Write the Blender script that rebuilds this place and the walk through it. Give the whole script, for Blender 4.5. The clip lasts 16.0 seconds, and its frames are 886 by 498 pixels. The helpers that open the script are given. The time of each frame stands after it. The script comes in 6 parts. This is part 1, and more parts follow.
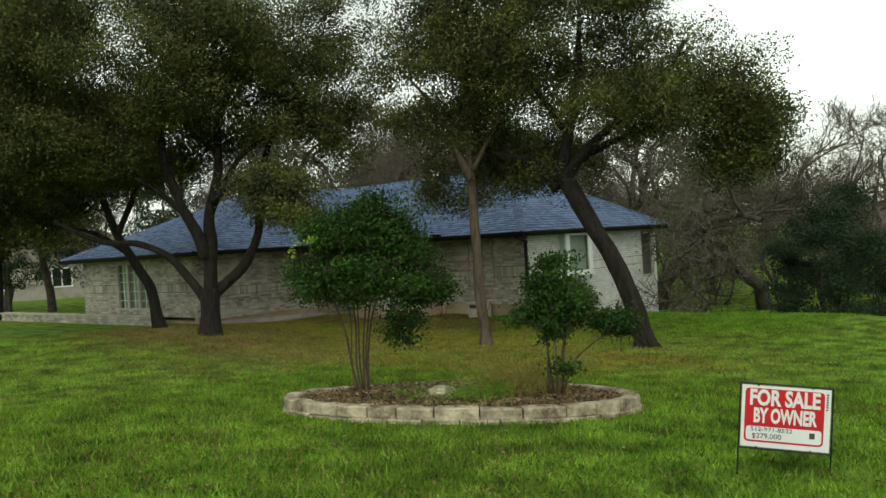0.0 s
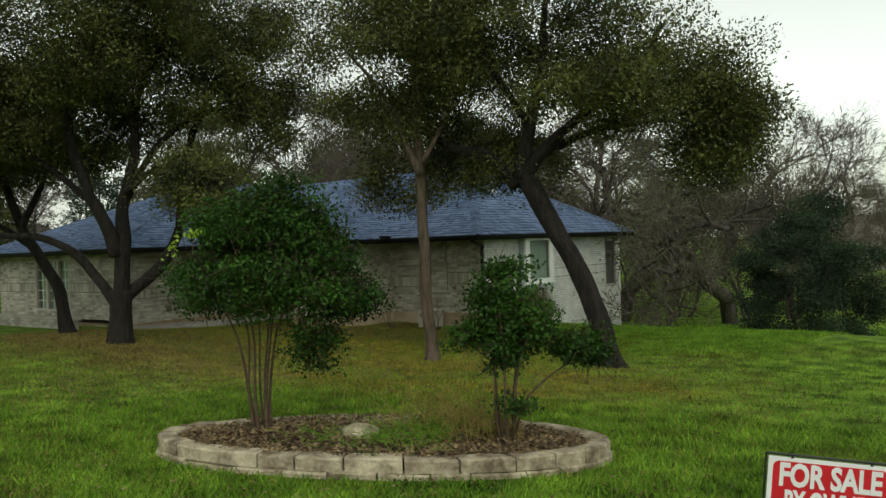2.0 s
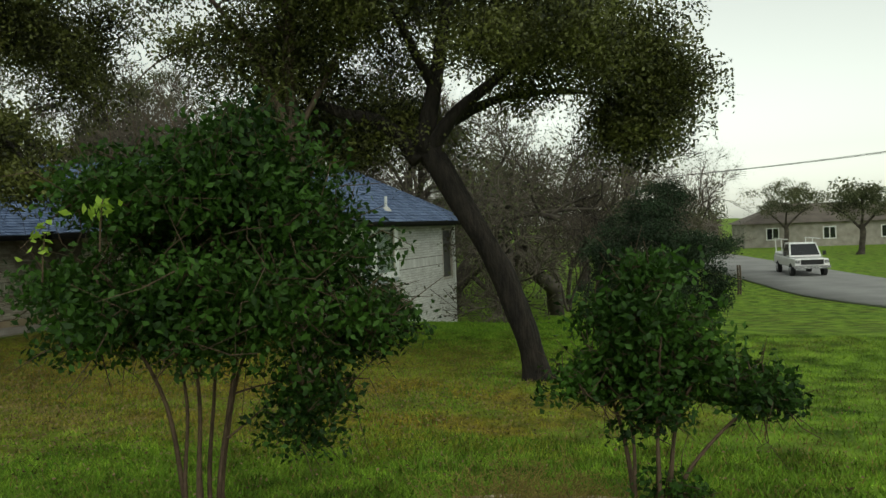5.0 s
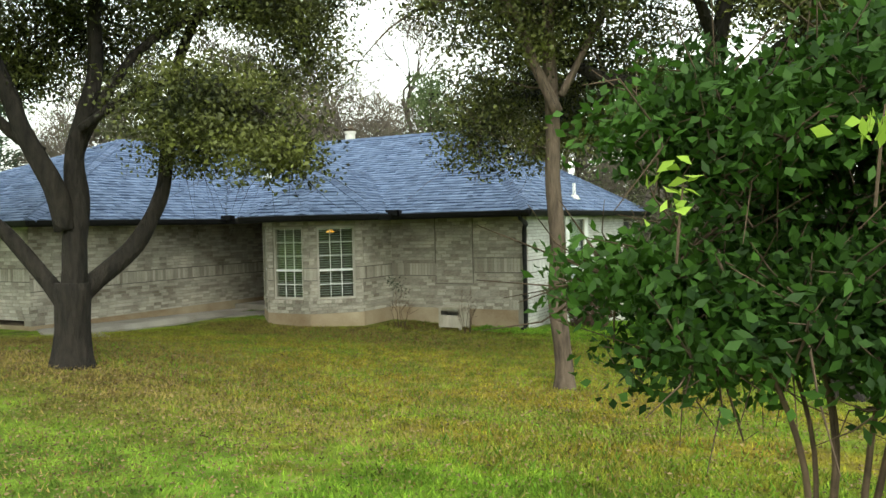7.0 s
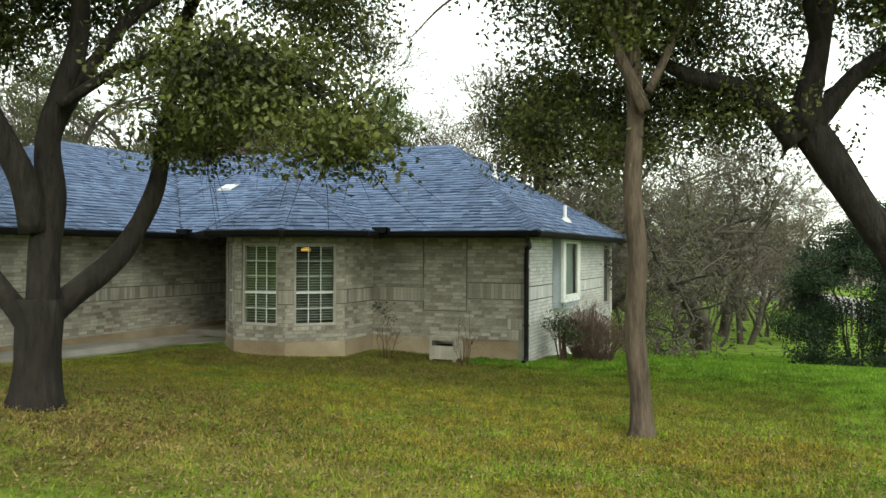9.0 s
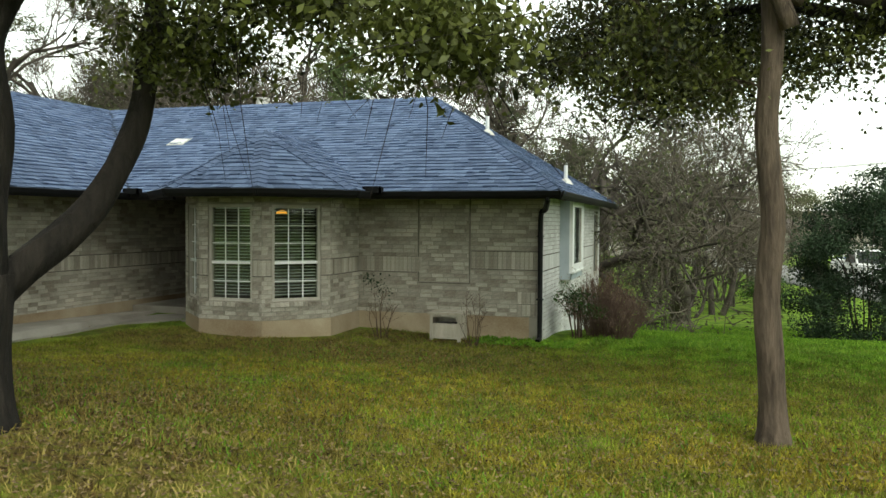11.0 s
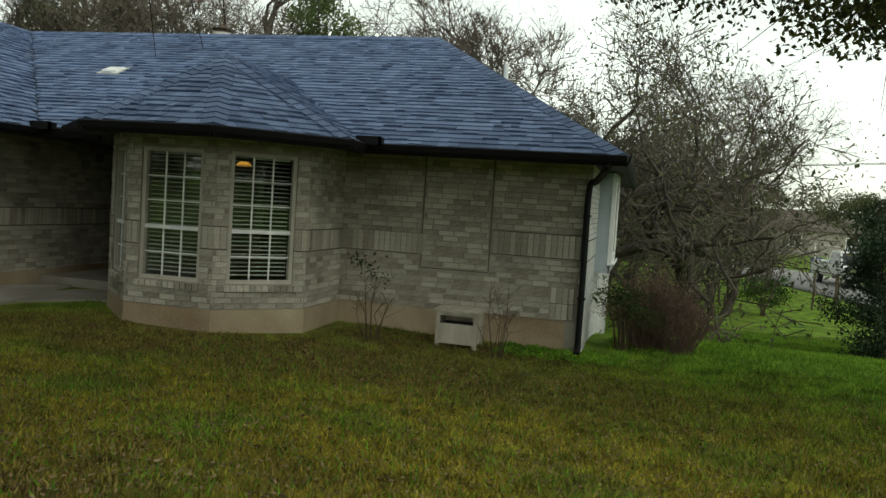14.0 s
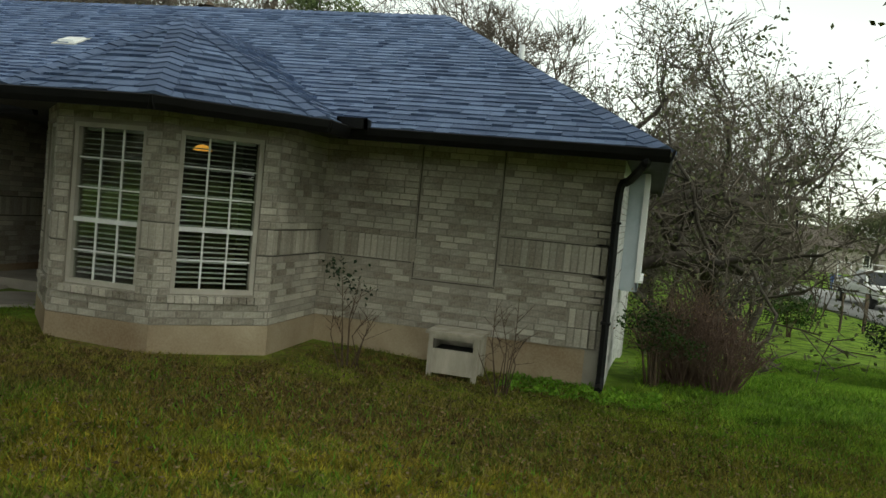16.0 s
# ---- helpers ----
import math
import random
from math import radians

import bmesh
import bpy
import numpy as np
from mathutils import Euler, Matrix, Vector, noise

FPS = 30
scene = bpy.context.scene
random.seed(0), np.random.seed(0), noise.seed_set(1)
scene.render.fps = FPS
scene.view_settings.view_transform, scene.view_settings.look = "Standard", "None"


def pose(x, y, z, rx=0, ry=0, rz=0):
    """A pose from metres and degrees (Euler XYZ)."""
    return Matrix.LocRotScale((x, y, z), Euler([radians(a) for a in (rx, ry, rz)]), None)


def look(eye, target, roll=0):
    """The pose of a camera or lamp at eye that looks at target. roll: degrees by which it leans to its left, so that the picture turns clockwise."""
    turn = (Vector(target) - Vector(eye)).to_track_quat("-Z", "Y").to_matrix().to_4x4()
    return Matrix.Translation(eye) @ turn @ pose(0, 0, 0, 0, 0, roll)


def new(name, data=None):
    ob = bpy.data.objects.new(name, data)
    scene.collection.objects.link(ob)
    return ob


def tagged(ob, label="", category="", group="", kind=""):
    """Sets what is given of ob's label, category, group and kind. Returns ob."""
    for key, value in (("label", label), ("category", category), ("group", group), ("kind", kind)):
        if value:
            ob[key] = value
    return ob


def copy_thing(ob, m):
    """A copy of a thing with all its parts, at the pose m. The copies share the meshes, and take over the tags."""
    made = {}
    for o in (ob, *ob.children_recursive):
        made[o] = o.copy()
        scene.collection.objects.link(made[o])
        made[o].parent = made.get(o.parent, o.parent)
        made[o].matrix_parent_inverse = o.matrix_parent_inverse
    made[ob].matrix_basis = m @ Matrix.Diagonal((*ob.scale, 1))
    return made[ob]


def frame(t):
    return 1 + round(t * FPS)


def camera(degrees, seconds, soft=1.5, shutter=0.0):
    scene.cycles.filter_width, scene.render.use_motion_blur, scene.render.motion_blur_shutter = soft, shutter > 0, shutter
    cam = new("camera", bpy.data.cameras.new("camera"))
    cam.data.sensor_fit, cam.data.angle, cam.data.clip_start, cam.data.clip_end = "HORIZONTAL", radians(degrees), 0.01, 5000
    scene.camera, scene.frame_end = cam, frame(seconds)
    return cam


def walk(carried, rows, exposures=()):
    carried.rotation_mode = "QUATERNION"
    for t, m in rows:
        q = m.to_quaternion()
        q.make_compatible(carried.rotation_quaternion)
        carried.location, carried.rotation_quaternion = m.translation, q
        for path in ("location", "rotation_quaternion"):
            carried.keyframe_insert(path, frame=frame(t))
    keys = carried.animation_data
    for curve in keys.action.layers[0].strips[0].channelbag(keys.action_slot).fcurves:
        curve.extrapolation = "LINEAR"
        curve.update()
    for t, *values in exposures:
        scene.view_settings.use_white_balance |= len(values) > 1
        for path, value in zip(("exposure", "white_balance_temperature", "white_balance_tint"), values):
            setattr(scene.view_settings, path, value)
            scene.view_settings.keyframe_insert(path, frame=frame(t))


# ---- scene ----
cam = camera(57.4, 16.0)
PATH = [
    (0, (13.121, -19.262, 2.313), (11.829, -17.735, 2.297), -3.5),
    (0.5, (12.915, -18.973, 2.294), (11.652, -17.422, 2.283), -4.3),
    (1, (12.732, -18.523, 2.299), (11.458, -16.981, 2.275), -4.7),
    (1.5, (12.481, -18.072, 2.269), (11.235, -16.508, 2.218), -3.9),
    (2, (12.175, -17.635, 2.26), (10.957, -16.049, 2.25), -2.1),
    (2.5, (11.761, -17.252, 2.239), (10.585, -15.635, 2.253), -1.4),
    (3, (11.341, -16.993, 2.246), (10.225, -15.333, 2.256), -1.4),
    (3.5, (10.868, -16.713, 2.244), (9.834, -15.002, 2.253), -1.7),
    (3.7, (10.679, -16.708, 2.257), (9.697, -14.966, 2.257), -1.8),
    (5.8, (7.851, -15.817, 2.295), (7.182, -13.933, 2.237), -2.2),
    (6, (7.591, -15.775, 2.295), (6.904, -13.898, 2.248), -2.4),
    (6.5, (7.027, -15.769, 2.357), (6.198, -13.949, 2.302), -1.1),
    (7, (6.516, -15.598, 2.229), (5.559, -13.843, 2.169), -1.3),
    (7.5, (5.989, -15.441, 2.209), (5.04, -13.681, 2.228), 0.5),
    (8, (5.459, -15.27, 2.164), (4.527, -13.5, 2.189), 0.8),
    (8.5, (4.881, -15.077, 2.127), (3.978, -13.293, 2.133), 0.4),
    (9, (4.362, -14.795, 2.091), (3.597, -12.948, 2.099), 0.2),
    (9.5, (3.83, -14.432, 2.031), (3.159, -12.548, 2.049), -0.5),
    (10, (3.262, -14.169, 1.999), (2.601, -12.282, 1.961), -0.3),
    (10.2, (3.072, -14.013, 2.006), (2.42, -12.123, 1.951), -0.2),
    (12.3, (1.399, -12.235, 1.916), (0.933, -10.291, 1.859), 0.9),
    (12.5, (1.255, -12.054, 1.902), (0.801, -10.107, 1.87), 1.0),
    (13, (1.082, -11.494, 1.851), (0.598, -9.554, 1.785), 0.9),
    (13.5, (0.859, -10.978, 1.824), (0.349, -9.046, 1.744), 2.5),
    (14, (0.646, -10.404, 1.817), (0.174, -8.464, 1.702), 3.7),
    (14.5, (0.539, -9.905, 1.793), (-0.043, -7.995, 1.681), 5.7),
    (15, (0.389, -9.436, 1.737), (-0.243, -7.541, 1.645), 6.4),
    (15.5, (0.346, -9.028, 1.768), (-0.262, -7.125, 1.679), 6.2),
    (16, (0.329, -8.622, 1.771), (-0.163, -6.686, 1.665), 5.4),
]
walk(cam, [(t, look(eye, target, roll)) for t, eye, target, roll in PATH],
     [(0.0, -0.22, 7000, -5), (3.5, -0.58, 7000, -5), (6.0, -0.35, 7000, -5), (6.5, 0.15, 7000, -5), (7.0, 1.0, 7000, -5), (8.0, 1.05, 7000, -5), (9.0, 0.7, 7000, -5), (10.0, 0.5, 7000, -5), (12.5, 0.5, 7000, -5), (13.0, 0.0, 7000, -5), (13.5, -0.25, 7000, -5), (14.5, -0.2, 7000, -5), (16.0, -0.1, 7000, -5)])

# ---------------------------------------------------------------- light
world = bpy.data.worlds.new("overcast_sky")
scene.world = world
world.use_nodes = True
wn, wl = world.node_tree.nodes, world.node_tree.links
wn.clear()
sky = wn.new("ShaderNodeTexSky")
sky.sky_type = "NISHITA"
sky.sun_disc = False
sky.sun_elevation = radians(38)
sky.sun_rotation = radians(150)
sky.dust_density = 1.0
grey = wn.new("ShaderNodeHueSaturation")
grey.inputs["Saturation"].default_value = 0.16
grey.inputs["Value"].default_value = 1.6
wback = wn.new("ShaderNodeBackground")
wback.inputs["Strength"].default_value = 0.145
wout = wn.new("ShaderNodeOutputWorld")
wl.new(sky.outputs[0], grey.inputs["Color"])
wl.new(grey.outputs[0], wback.inputs[0])
wl.new(wback.outputs[0], wout.inputs[0])
sun_data = bpy.data.lights.new("sun", "SUN")
sun_data.energy, sun_data.angle, sun_data.color = 1.0, radians(40), (1.0, 0.98, 0.95)
new("sun", sun_data).matrix_world = look((20, -20, 30), (0, 0, 0))

# ---------------------------------------------------------------- materials
def rgb(c):
    return (c[0], c[1], c[2], 1.0)


def material(name, dark, light, scale=6.0, rough=0.8, bump=0.3, bump_scale=60.0, fine=0.25, metal=0.0, island=0.0, per_object=0.0, spec=0.3, stretch=None, dist=0.01, seethrough=0.0, contrast=1.8):
    """Two-scale noise between two colours, fine grain, bump and, if asked, a change from piece to piece."""
    m = bpy.data.materials.new(name)
    m.use_nodes = True
    n, l = m.node_tree.nodes, m.node_tree.links
    b = n["Principled BSDF"]
    geo = n.new("ShaderNodeTexCoord")
    mp = n.new("ShaderNodeMapping")
    l.new(geo.outputs["Object"], mp.inputs[0])
    if stretch:
        mp.inputs["Scale"].default_value = stretch
    big = n.new("ShaderNodeTexNoise")
    big.inputs["Scale"].default_value, big.inputs["Detail"].default_value = scale, 6.0
    small = n.new("ShaderNodeTexNoise")
    small.inputs["Scale"].default_value, small.inputs["Detail"].default_value = bump_scale, 4.0
    l.new(mp.outputs[0], big.inputs["Vector"])
    l.new(mp.outputs[0], small.inputs["Vector"])
    fac = n.new("ShaderNodeMath")
    fac.operation = "MULTIPLY_ADD"
    l.new(small.outputs["Fac"], fac.inputs[0])
    fac.inputs[1].default_value = fine * 2
    off = n.new("ShaderNodeMath")
    off.operation = "MULTIPLY_ADD"
    l.new(big.outputs["Fac"], off.inputs[0])
    off.inputs[1].default_value, off.inputs[2].default_value = contrast, 0.5 - contrast / 2 - fine
    l.new(off.outputs[0], fac.inputs[2])
    last = fac.outputs[0]
    if island or per_object:
        if island:
            src = n.new("ShaderNodeNewGeometry").outputs["Random Per Island"]
            amount = island
        else:
            src = n.new("ShaderNodeObjectInfo").outputs["Random"]
            amount = per_object
        add = n.new("ShaderNodeMath")
        add.operation = "MULTIPLY_ADD"
        l.new(src, add.inputs[0])
        add.inputs[1].default_value = amount
        sub = n.new("ShaderNodeMath")
        sub.operation = "SUBTRACT"
        l.new(last, sub.inputs[0])
        sub.inputs[1].default_value = amount / 2
        l.new(sub.outputs[0], add.inputs[2])
        last = add.outputs[0]
    ramp = n.new("ShaderNodeValToRGB")
    ramp.color_ramp.elements[0].color, ramp.color_ramp.elements[1].color = rgb(dark), rgb(light)
    l.new(last, ramp.inputs[0])
    l.new(ramp.outputs[0], b.inputs["Base Color"])
    b.inputs["Roughness"].default_value, b.inputs["Metallic"].default_value = rough, metal
    b.inputs["Specular IOR Level"].default_value = spec
    if bump:
        bp = n.new("ShaderNodeBump")
        bp.inputs["Strength"].default_value, bp.inputs["Distance"].default_value = bump, dist
        l.new(small.outputs["Fac"], bp.inputs["Height"])
        l.new(bp.outputs[0], b.inputs["Normal"])
    if seethrough:
        tr = n.new("ShaderNodeBsdfTranslucent")
        l.new(ramp.outputs[0], tr.inputs[0])
        mix = n.new("ShaderNodeMixShader")
        mix.inputs[0].default_value = seethrough
        l.new(b.outputs[0], mix.inputs[1])
        l.new(tr.outputs[0], mix.inputs[2])
        l.new(mix.outputs[0], n["Material Output"].inputs[0])
    return m


def glass_material():
    m = bpy.data.materials.new("window_glass")
    m.use_nodes = True
    n, l = m.node_tree.nodes, m.node_tree.links
    n.remove(n["Principled BSDF"])
    tr, gl, lw, mix = n.new("ShaderNodeBsdfTransparent"), n.new("ShaderNodeBsdfGlossy"), n.new("ShaderNodeLayerWeight"), n.new("ShaderNodeMixShader")
    tr.inputs[0].default_value = (0.86, 0.9, 0.88, 1)
    gl.inputs["Roughness"].default_value = 0.02
    lw.inputs[0].default_value = 0.25
    amount = n.new("ShaderNodeMath")
    amount.operation = "MULTIPLY_ADD"
    l.new(lw.outputs["Facing"], amount.inputs[0])
    amount.inputs[1].default_value, amount.inputs[2].default_value = 0.4, 0.04
    l.new(amount.outputs[0], mix.inputs[0])
    l.new(tr.outputs[0], mix.inputs[1])
    l.new(gl.outputs[0], mix.inputs[2])
    l.new(mix.outputs[0], n["Material Output"].inputs[0])
    return m


MORTAR = material("mortar", (0.2, 0.18, 0.15), (0.36, 0.335, 0.285), 3, 0.95, 0.4, 90)
BRICK = material("whitewashed_brick", (0.17, 0.148, 0.115), (0.62, 0.58, 0.5), 1.6, 0.9, 0.7, 45, 0.35, island=0.55, contrast=1.3)
BRICK_ONE = material("whitewashed_brick_single", (0.17, 0.148, 0.115), (0.62, 0.58, 0.5), 1.6, 0.9, 0.7, 45, 0.35, per_object=0.55, contrast=1.3)
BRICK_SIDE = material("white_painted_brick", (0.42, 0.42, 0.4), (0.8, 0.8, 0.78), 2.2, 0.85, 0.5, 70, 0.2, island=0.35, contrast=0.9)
# near-black strips that stand in for shadow lines in the brickwork
JOINT_SHADE = material("joint_shade_line", (0.05, 0.045, 0.037), (0.12, 0.11, 0.09), 5, 0.8, 0.1)
SLAB = material("stained_concrete", (0.2, 0.128, 0.07), (0.5, 0.42, 0.3), 1.1, 0.9, 0.3, 50)
CONCRETE = material("walk_concrete", (0.2, 0.18, 0.155), (0.4, 0.37, 0.33), 1.5, 0.9, 0.3, 60)
SHINGLE = material("blue_grey_shingle", (0.05, 0.075, 0.145), (0.19, 0.26, 0.42), 5, 0.75, 0.6, 160, 0.2, island=0.6, contrast=0.5)
SHINGLE_ONE = material("blue_grey_shingle_single", (0.05, 0.075, 0.145), (0.19, 0.26, 0.42), 5, 0.75, 0.6, 160, 0.2, per_object=0.6, contrast=0.5)
CAPSHINGLE = material("dark_cap_shingle", (0.045, 0.068, 0.13), (0.17, 0.23, 0.38), 6, 0.8, 0.6, 160, 0.25, island=0.6, contrast=0.4)
DECK = material("roof_underlay", (0.03, 0.035, 0.05), (0.05, 0.06, 0.08), 5, 0.9, 0.3, 80)
GUTTER = material("black_gutter", (0.004, 0.004, 0.0045), (0.01, 0.01, 0.0105), 4, 0.55, 0.05, 40, spec=0.2)
# Grey darkened for eave shadow; also plain grey for screen and sign mark.
SOFFIT = material("shaded_soffit_grey", (0.05, 0.05, 0.05), (0.09, 0.09, 0.085), 3, 0.7, 0.1, 40)
WHITE = material("white_paint", (0.66, 0.67, 0.66), (0.84, 0.85, 0.84), 3, 0.6, 0.08, 40)
TAN = material("tan_window_frame", (0.36, 0.33, 0.28), (0.5, 0.47, 0.41), 4, 0.6, 0.08, 40)
GREYBOARD = material("blue_grey_board", (0.36, 0.42, 0.46), (0.48, 0.54, 0.58), 3, 0.6, 0.1, 30)
BLIND = material("blind_slat", (0.6, 0.6, 0.56), (0.76, 0.76, 0.72), 5, 0.6, 0.0)
# Near-black colour in place of the shade indoors and in the hose box.
INNER_SHADE = material("interior_shade", (0.03, 0.03, 0.028), (0.06, 0.058, 0.05), 2, 0.9, 0.0)
GLASS = glass_material()
CURTAIN = material("pale_roller_blind", (0.42, 0.45, 0.44), (0.52, 0.56, 0.55), 3, 0.8, 0.05)
METAL = material("weathered_vent_metal", (0.5, 0.49, 0.46), (0.7, 0.69, 0.65), 6, 0.5, 0.1, 50, metal=0.3)
BOXWOOD = material("grey_weathered_board", (0.3, 0.27, 0.21), (0.52, 0.48, 0.4), 8, 0.85, 0.4, 80, stretch=(1, 1, 0.2))
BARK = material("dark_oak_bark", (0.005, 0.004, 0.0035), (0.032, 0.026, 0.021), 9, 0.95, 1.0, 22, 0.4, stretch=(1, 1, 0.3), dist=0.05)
BARK_SLIM = material("brown_elm_bark", (0.035, 0.026, 0.019), (0.15, 0.112, 0.083), 10, 0.95, 1.0, 26, 0.4, stretch=(1, 1, 0.22), dist=0.04)
BARK_FAR = material("grey_far_bark", (0.022, 0.018, 0.015), (0.11, 0.093, 0.077), 3, 0.95, 0.3, 20)
STEM = material("brown_shrub_stem", (0.04, 0.027, 0.018), (0.14, 0.095, 0.062), 12, 0.85, 0.4, 60)
OAKLEAF = material("live_oak_leaf", (0.006, 0.010, 0.003), (0.14, 0.155, 0.036), 1.5, 0.5, 0, 10, 0.1, contrast=2.4, island=0.6, spec=0.3, seethrough=0.15)
SHRUBLEAF = material("mountain_laurel_leaf", (0.006, 0.02, 0.004), (0.06, 0.14, 0.018), 2.0, 0.55, 0, 10, 0.1, island=0.6, spec=0.2, seethrough=0.2)
YOUNGLEAF = material("new_yellow_green_leaf", (0.25, 0.4, 0.04), (0.42, 0.58, 0.1), 2.0, 0.5, 0, 10, 0.1, island=0.4, seethrough=0.3)
DARKLEAF = material("dark_juniper_leaf", (0.01, 0.022, 0.012), (0.04, 0.072, 0.03), 1.0, 0.7, 0, 10, 0.1, island=0.6, seethrough=0.15)
CEDAR = material("pale_cedar_leaf", (0.04, 0.07, 0.025), (0.13, 0.17, 0.06), 0.8, 0.7, 0, 10, 0.1, island=0.6, seethrough=0.2)
FARLEAF = material("far_olive_leaf", (0.05, 0.06, 0.03), (0.14, 0.15, 0.07), 0.3, 0.8, 0, 10, 0.1, island=0.6, seethrough=0.15)
TWIG = material("grey_brown_twigs", (0.05, 0.042, 0.034), (0.165, 0.14, 0.112), 0.6, 0.95, 0, 10)
REDTWIG = material("reddish_bare_twigs", (0.08, 0.05, 0.04), (0.2, 0.13, 0.1), 4.0, 0.9, 0, 10)
BED_STONE = material("cream_limestone", (0.15, 0.115, 0.075), (0.6, 0.52, 0.38), 6, 0.95, 0.9, 30, 0.4, contrast=2.4, per_object=0.5, dist=0.02)
MULCH = material("brown_leaf_mulch", (0.035, 0.024, 0.016), (0.15, 0.1, 0.065), 14, 0.95, 0.8, 70, 0.4, dist=0.03)
LITTER = material("dry_leaf_litter", (0.05, 0.03, 0.014), (0.32, 0.23, 0.125), 3, 0.9, 0, 10, 0.1, island=0.9)
DRYGRASS = material("dry_grass", (0.11, 0.09, 0.022), (0.36, 0.29, 0.085), 3, 0.9, 0, 10, 0.1, island=0.7)
GREENBLADE = material("lush_blade", (0.045, 0.12, 0.008), (0.24, 0.44, 0.035), 1.0, 0.7, 0, 10, 0.1, island=0.5, seethrough=0.25)
ASPHALT = material("pale_asphalt", (0.2, 0.2, 0.2), (0.32, 0.32, 0.31), 0.5, 0.95, 0.3, 60)
SIGNRED = material("sign_red", (0.5, 0.012, 0.022), (0.6, 0.02, 0.03), 3, 0.45, 0.0)
SIGNWHITE = material("sign_white", (0.76, 0.75, 0.76), (0.86, 0.85, 0.86), 3, 0.45, 0.0)
INK = material("black_marker", (0.01, 0.01, 0.012), (0.03, 0.03, 0.035), 5, 0.5, 0.0)
BLACKMETAL = material("black_painted_steel", (0.012, 0.012, 0.012), (0.03, 0.03, 0.03), 8, 0.5, 0.1)
BLUE = material("blue_bin_plastic", (0.01, 0.04, 0.2), (0.02, 0.07, 0.3), 3, 0.5, 0.05)
CARWHITE = material("white_car_paint", (0.7, 0.7, 0.7), (0.8, 0.8, 0.8), 2, 0.25, 0.0, spec=0.6)
RUBBER = material("black_rubber", (0.012, 0.012, 0.012), (0.03, 0.03, 0.03), 8, 0.8, 0.1)
CHROME = material("chrome", (0.55, 0.55, 0.56), (0.7, 0.7, 0.7), 3, 0.15, 0.0, metal=1.0)
DARKGLASS = material("dark_car_glass", (0.01, 0.012, 0.014), (0.02, 0.022, 0.025), 3, 0.05, 0.0, spec=0.6)
REDBRICK = material("red_far_brick", (0.12, 0.04, 0.03), (0.25, 0.1, 0.08), 1.5, 0.9, 0.3, 40)
FARROOF = material("brown_far_roof", (0.09, 0.075, 0.065), (0.17, 0.145, 0.125), 1.0, 0.9, 0.3, 40)
AMBER = material("amber_lamp_shade", (0.75, 0.33, 0.04), (0.9, 0.45, 0.08), 3, 0.3, 0.0)
AMBER.node_tree.nodes["Principled BSDF"].inputs["Emission Color"].default_value = (1.0, 0.45, 0.08, 1)
AMBER.node_tree.nodes["Principled BSDF"].inputs["Emission Strength"].default_value = 0.8


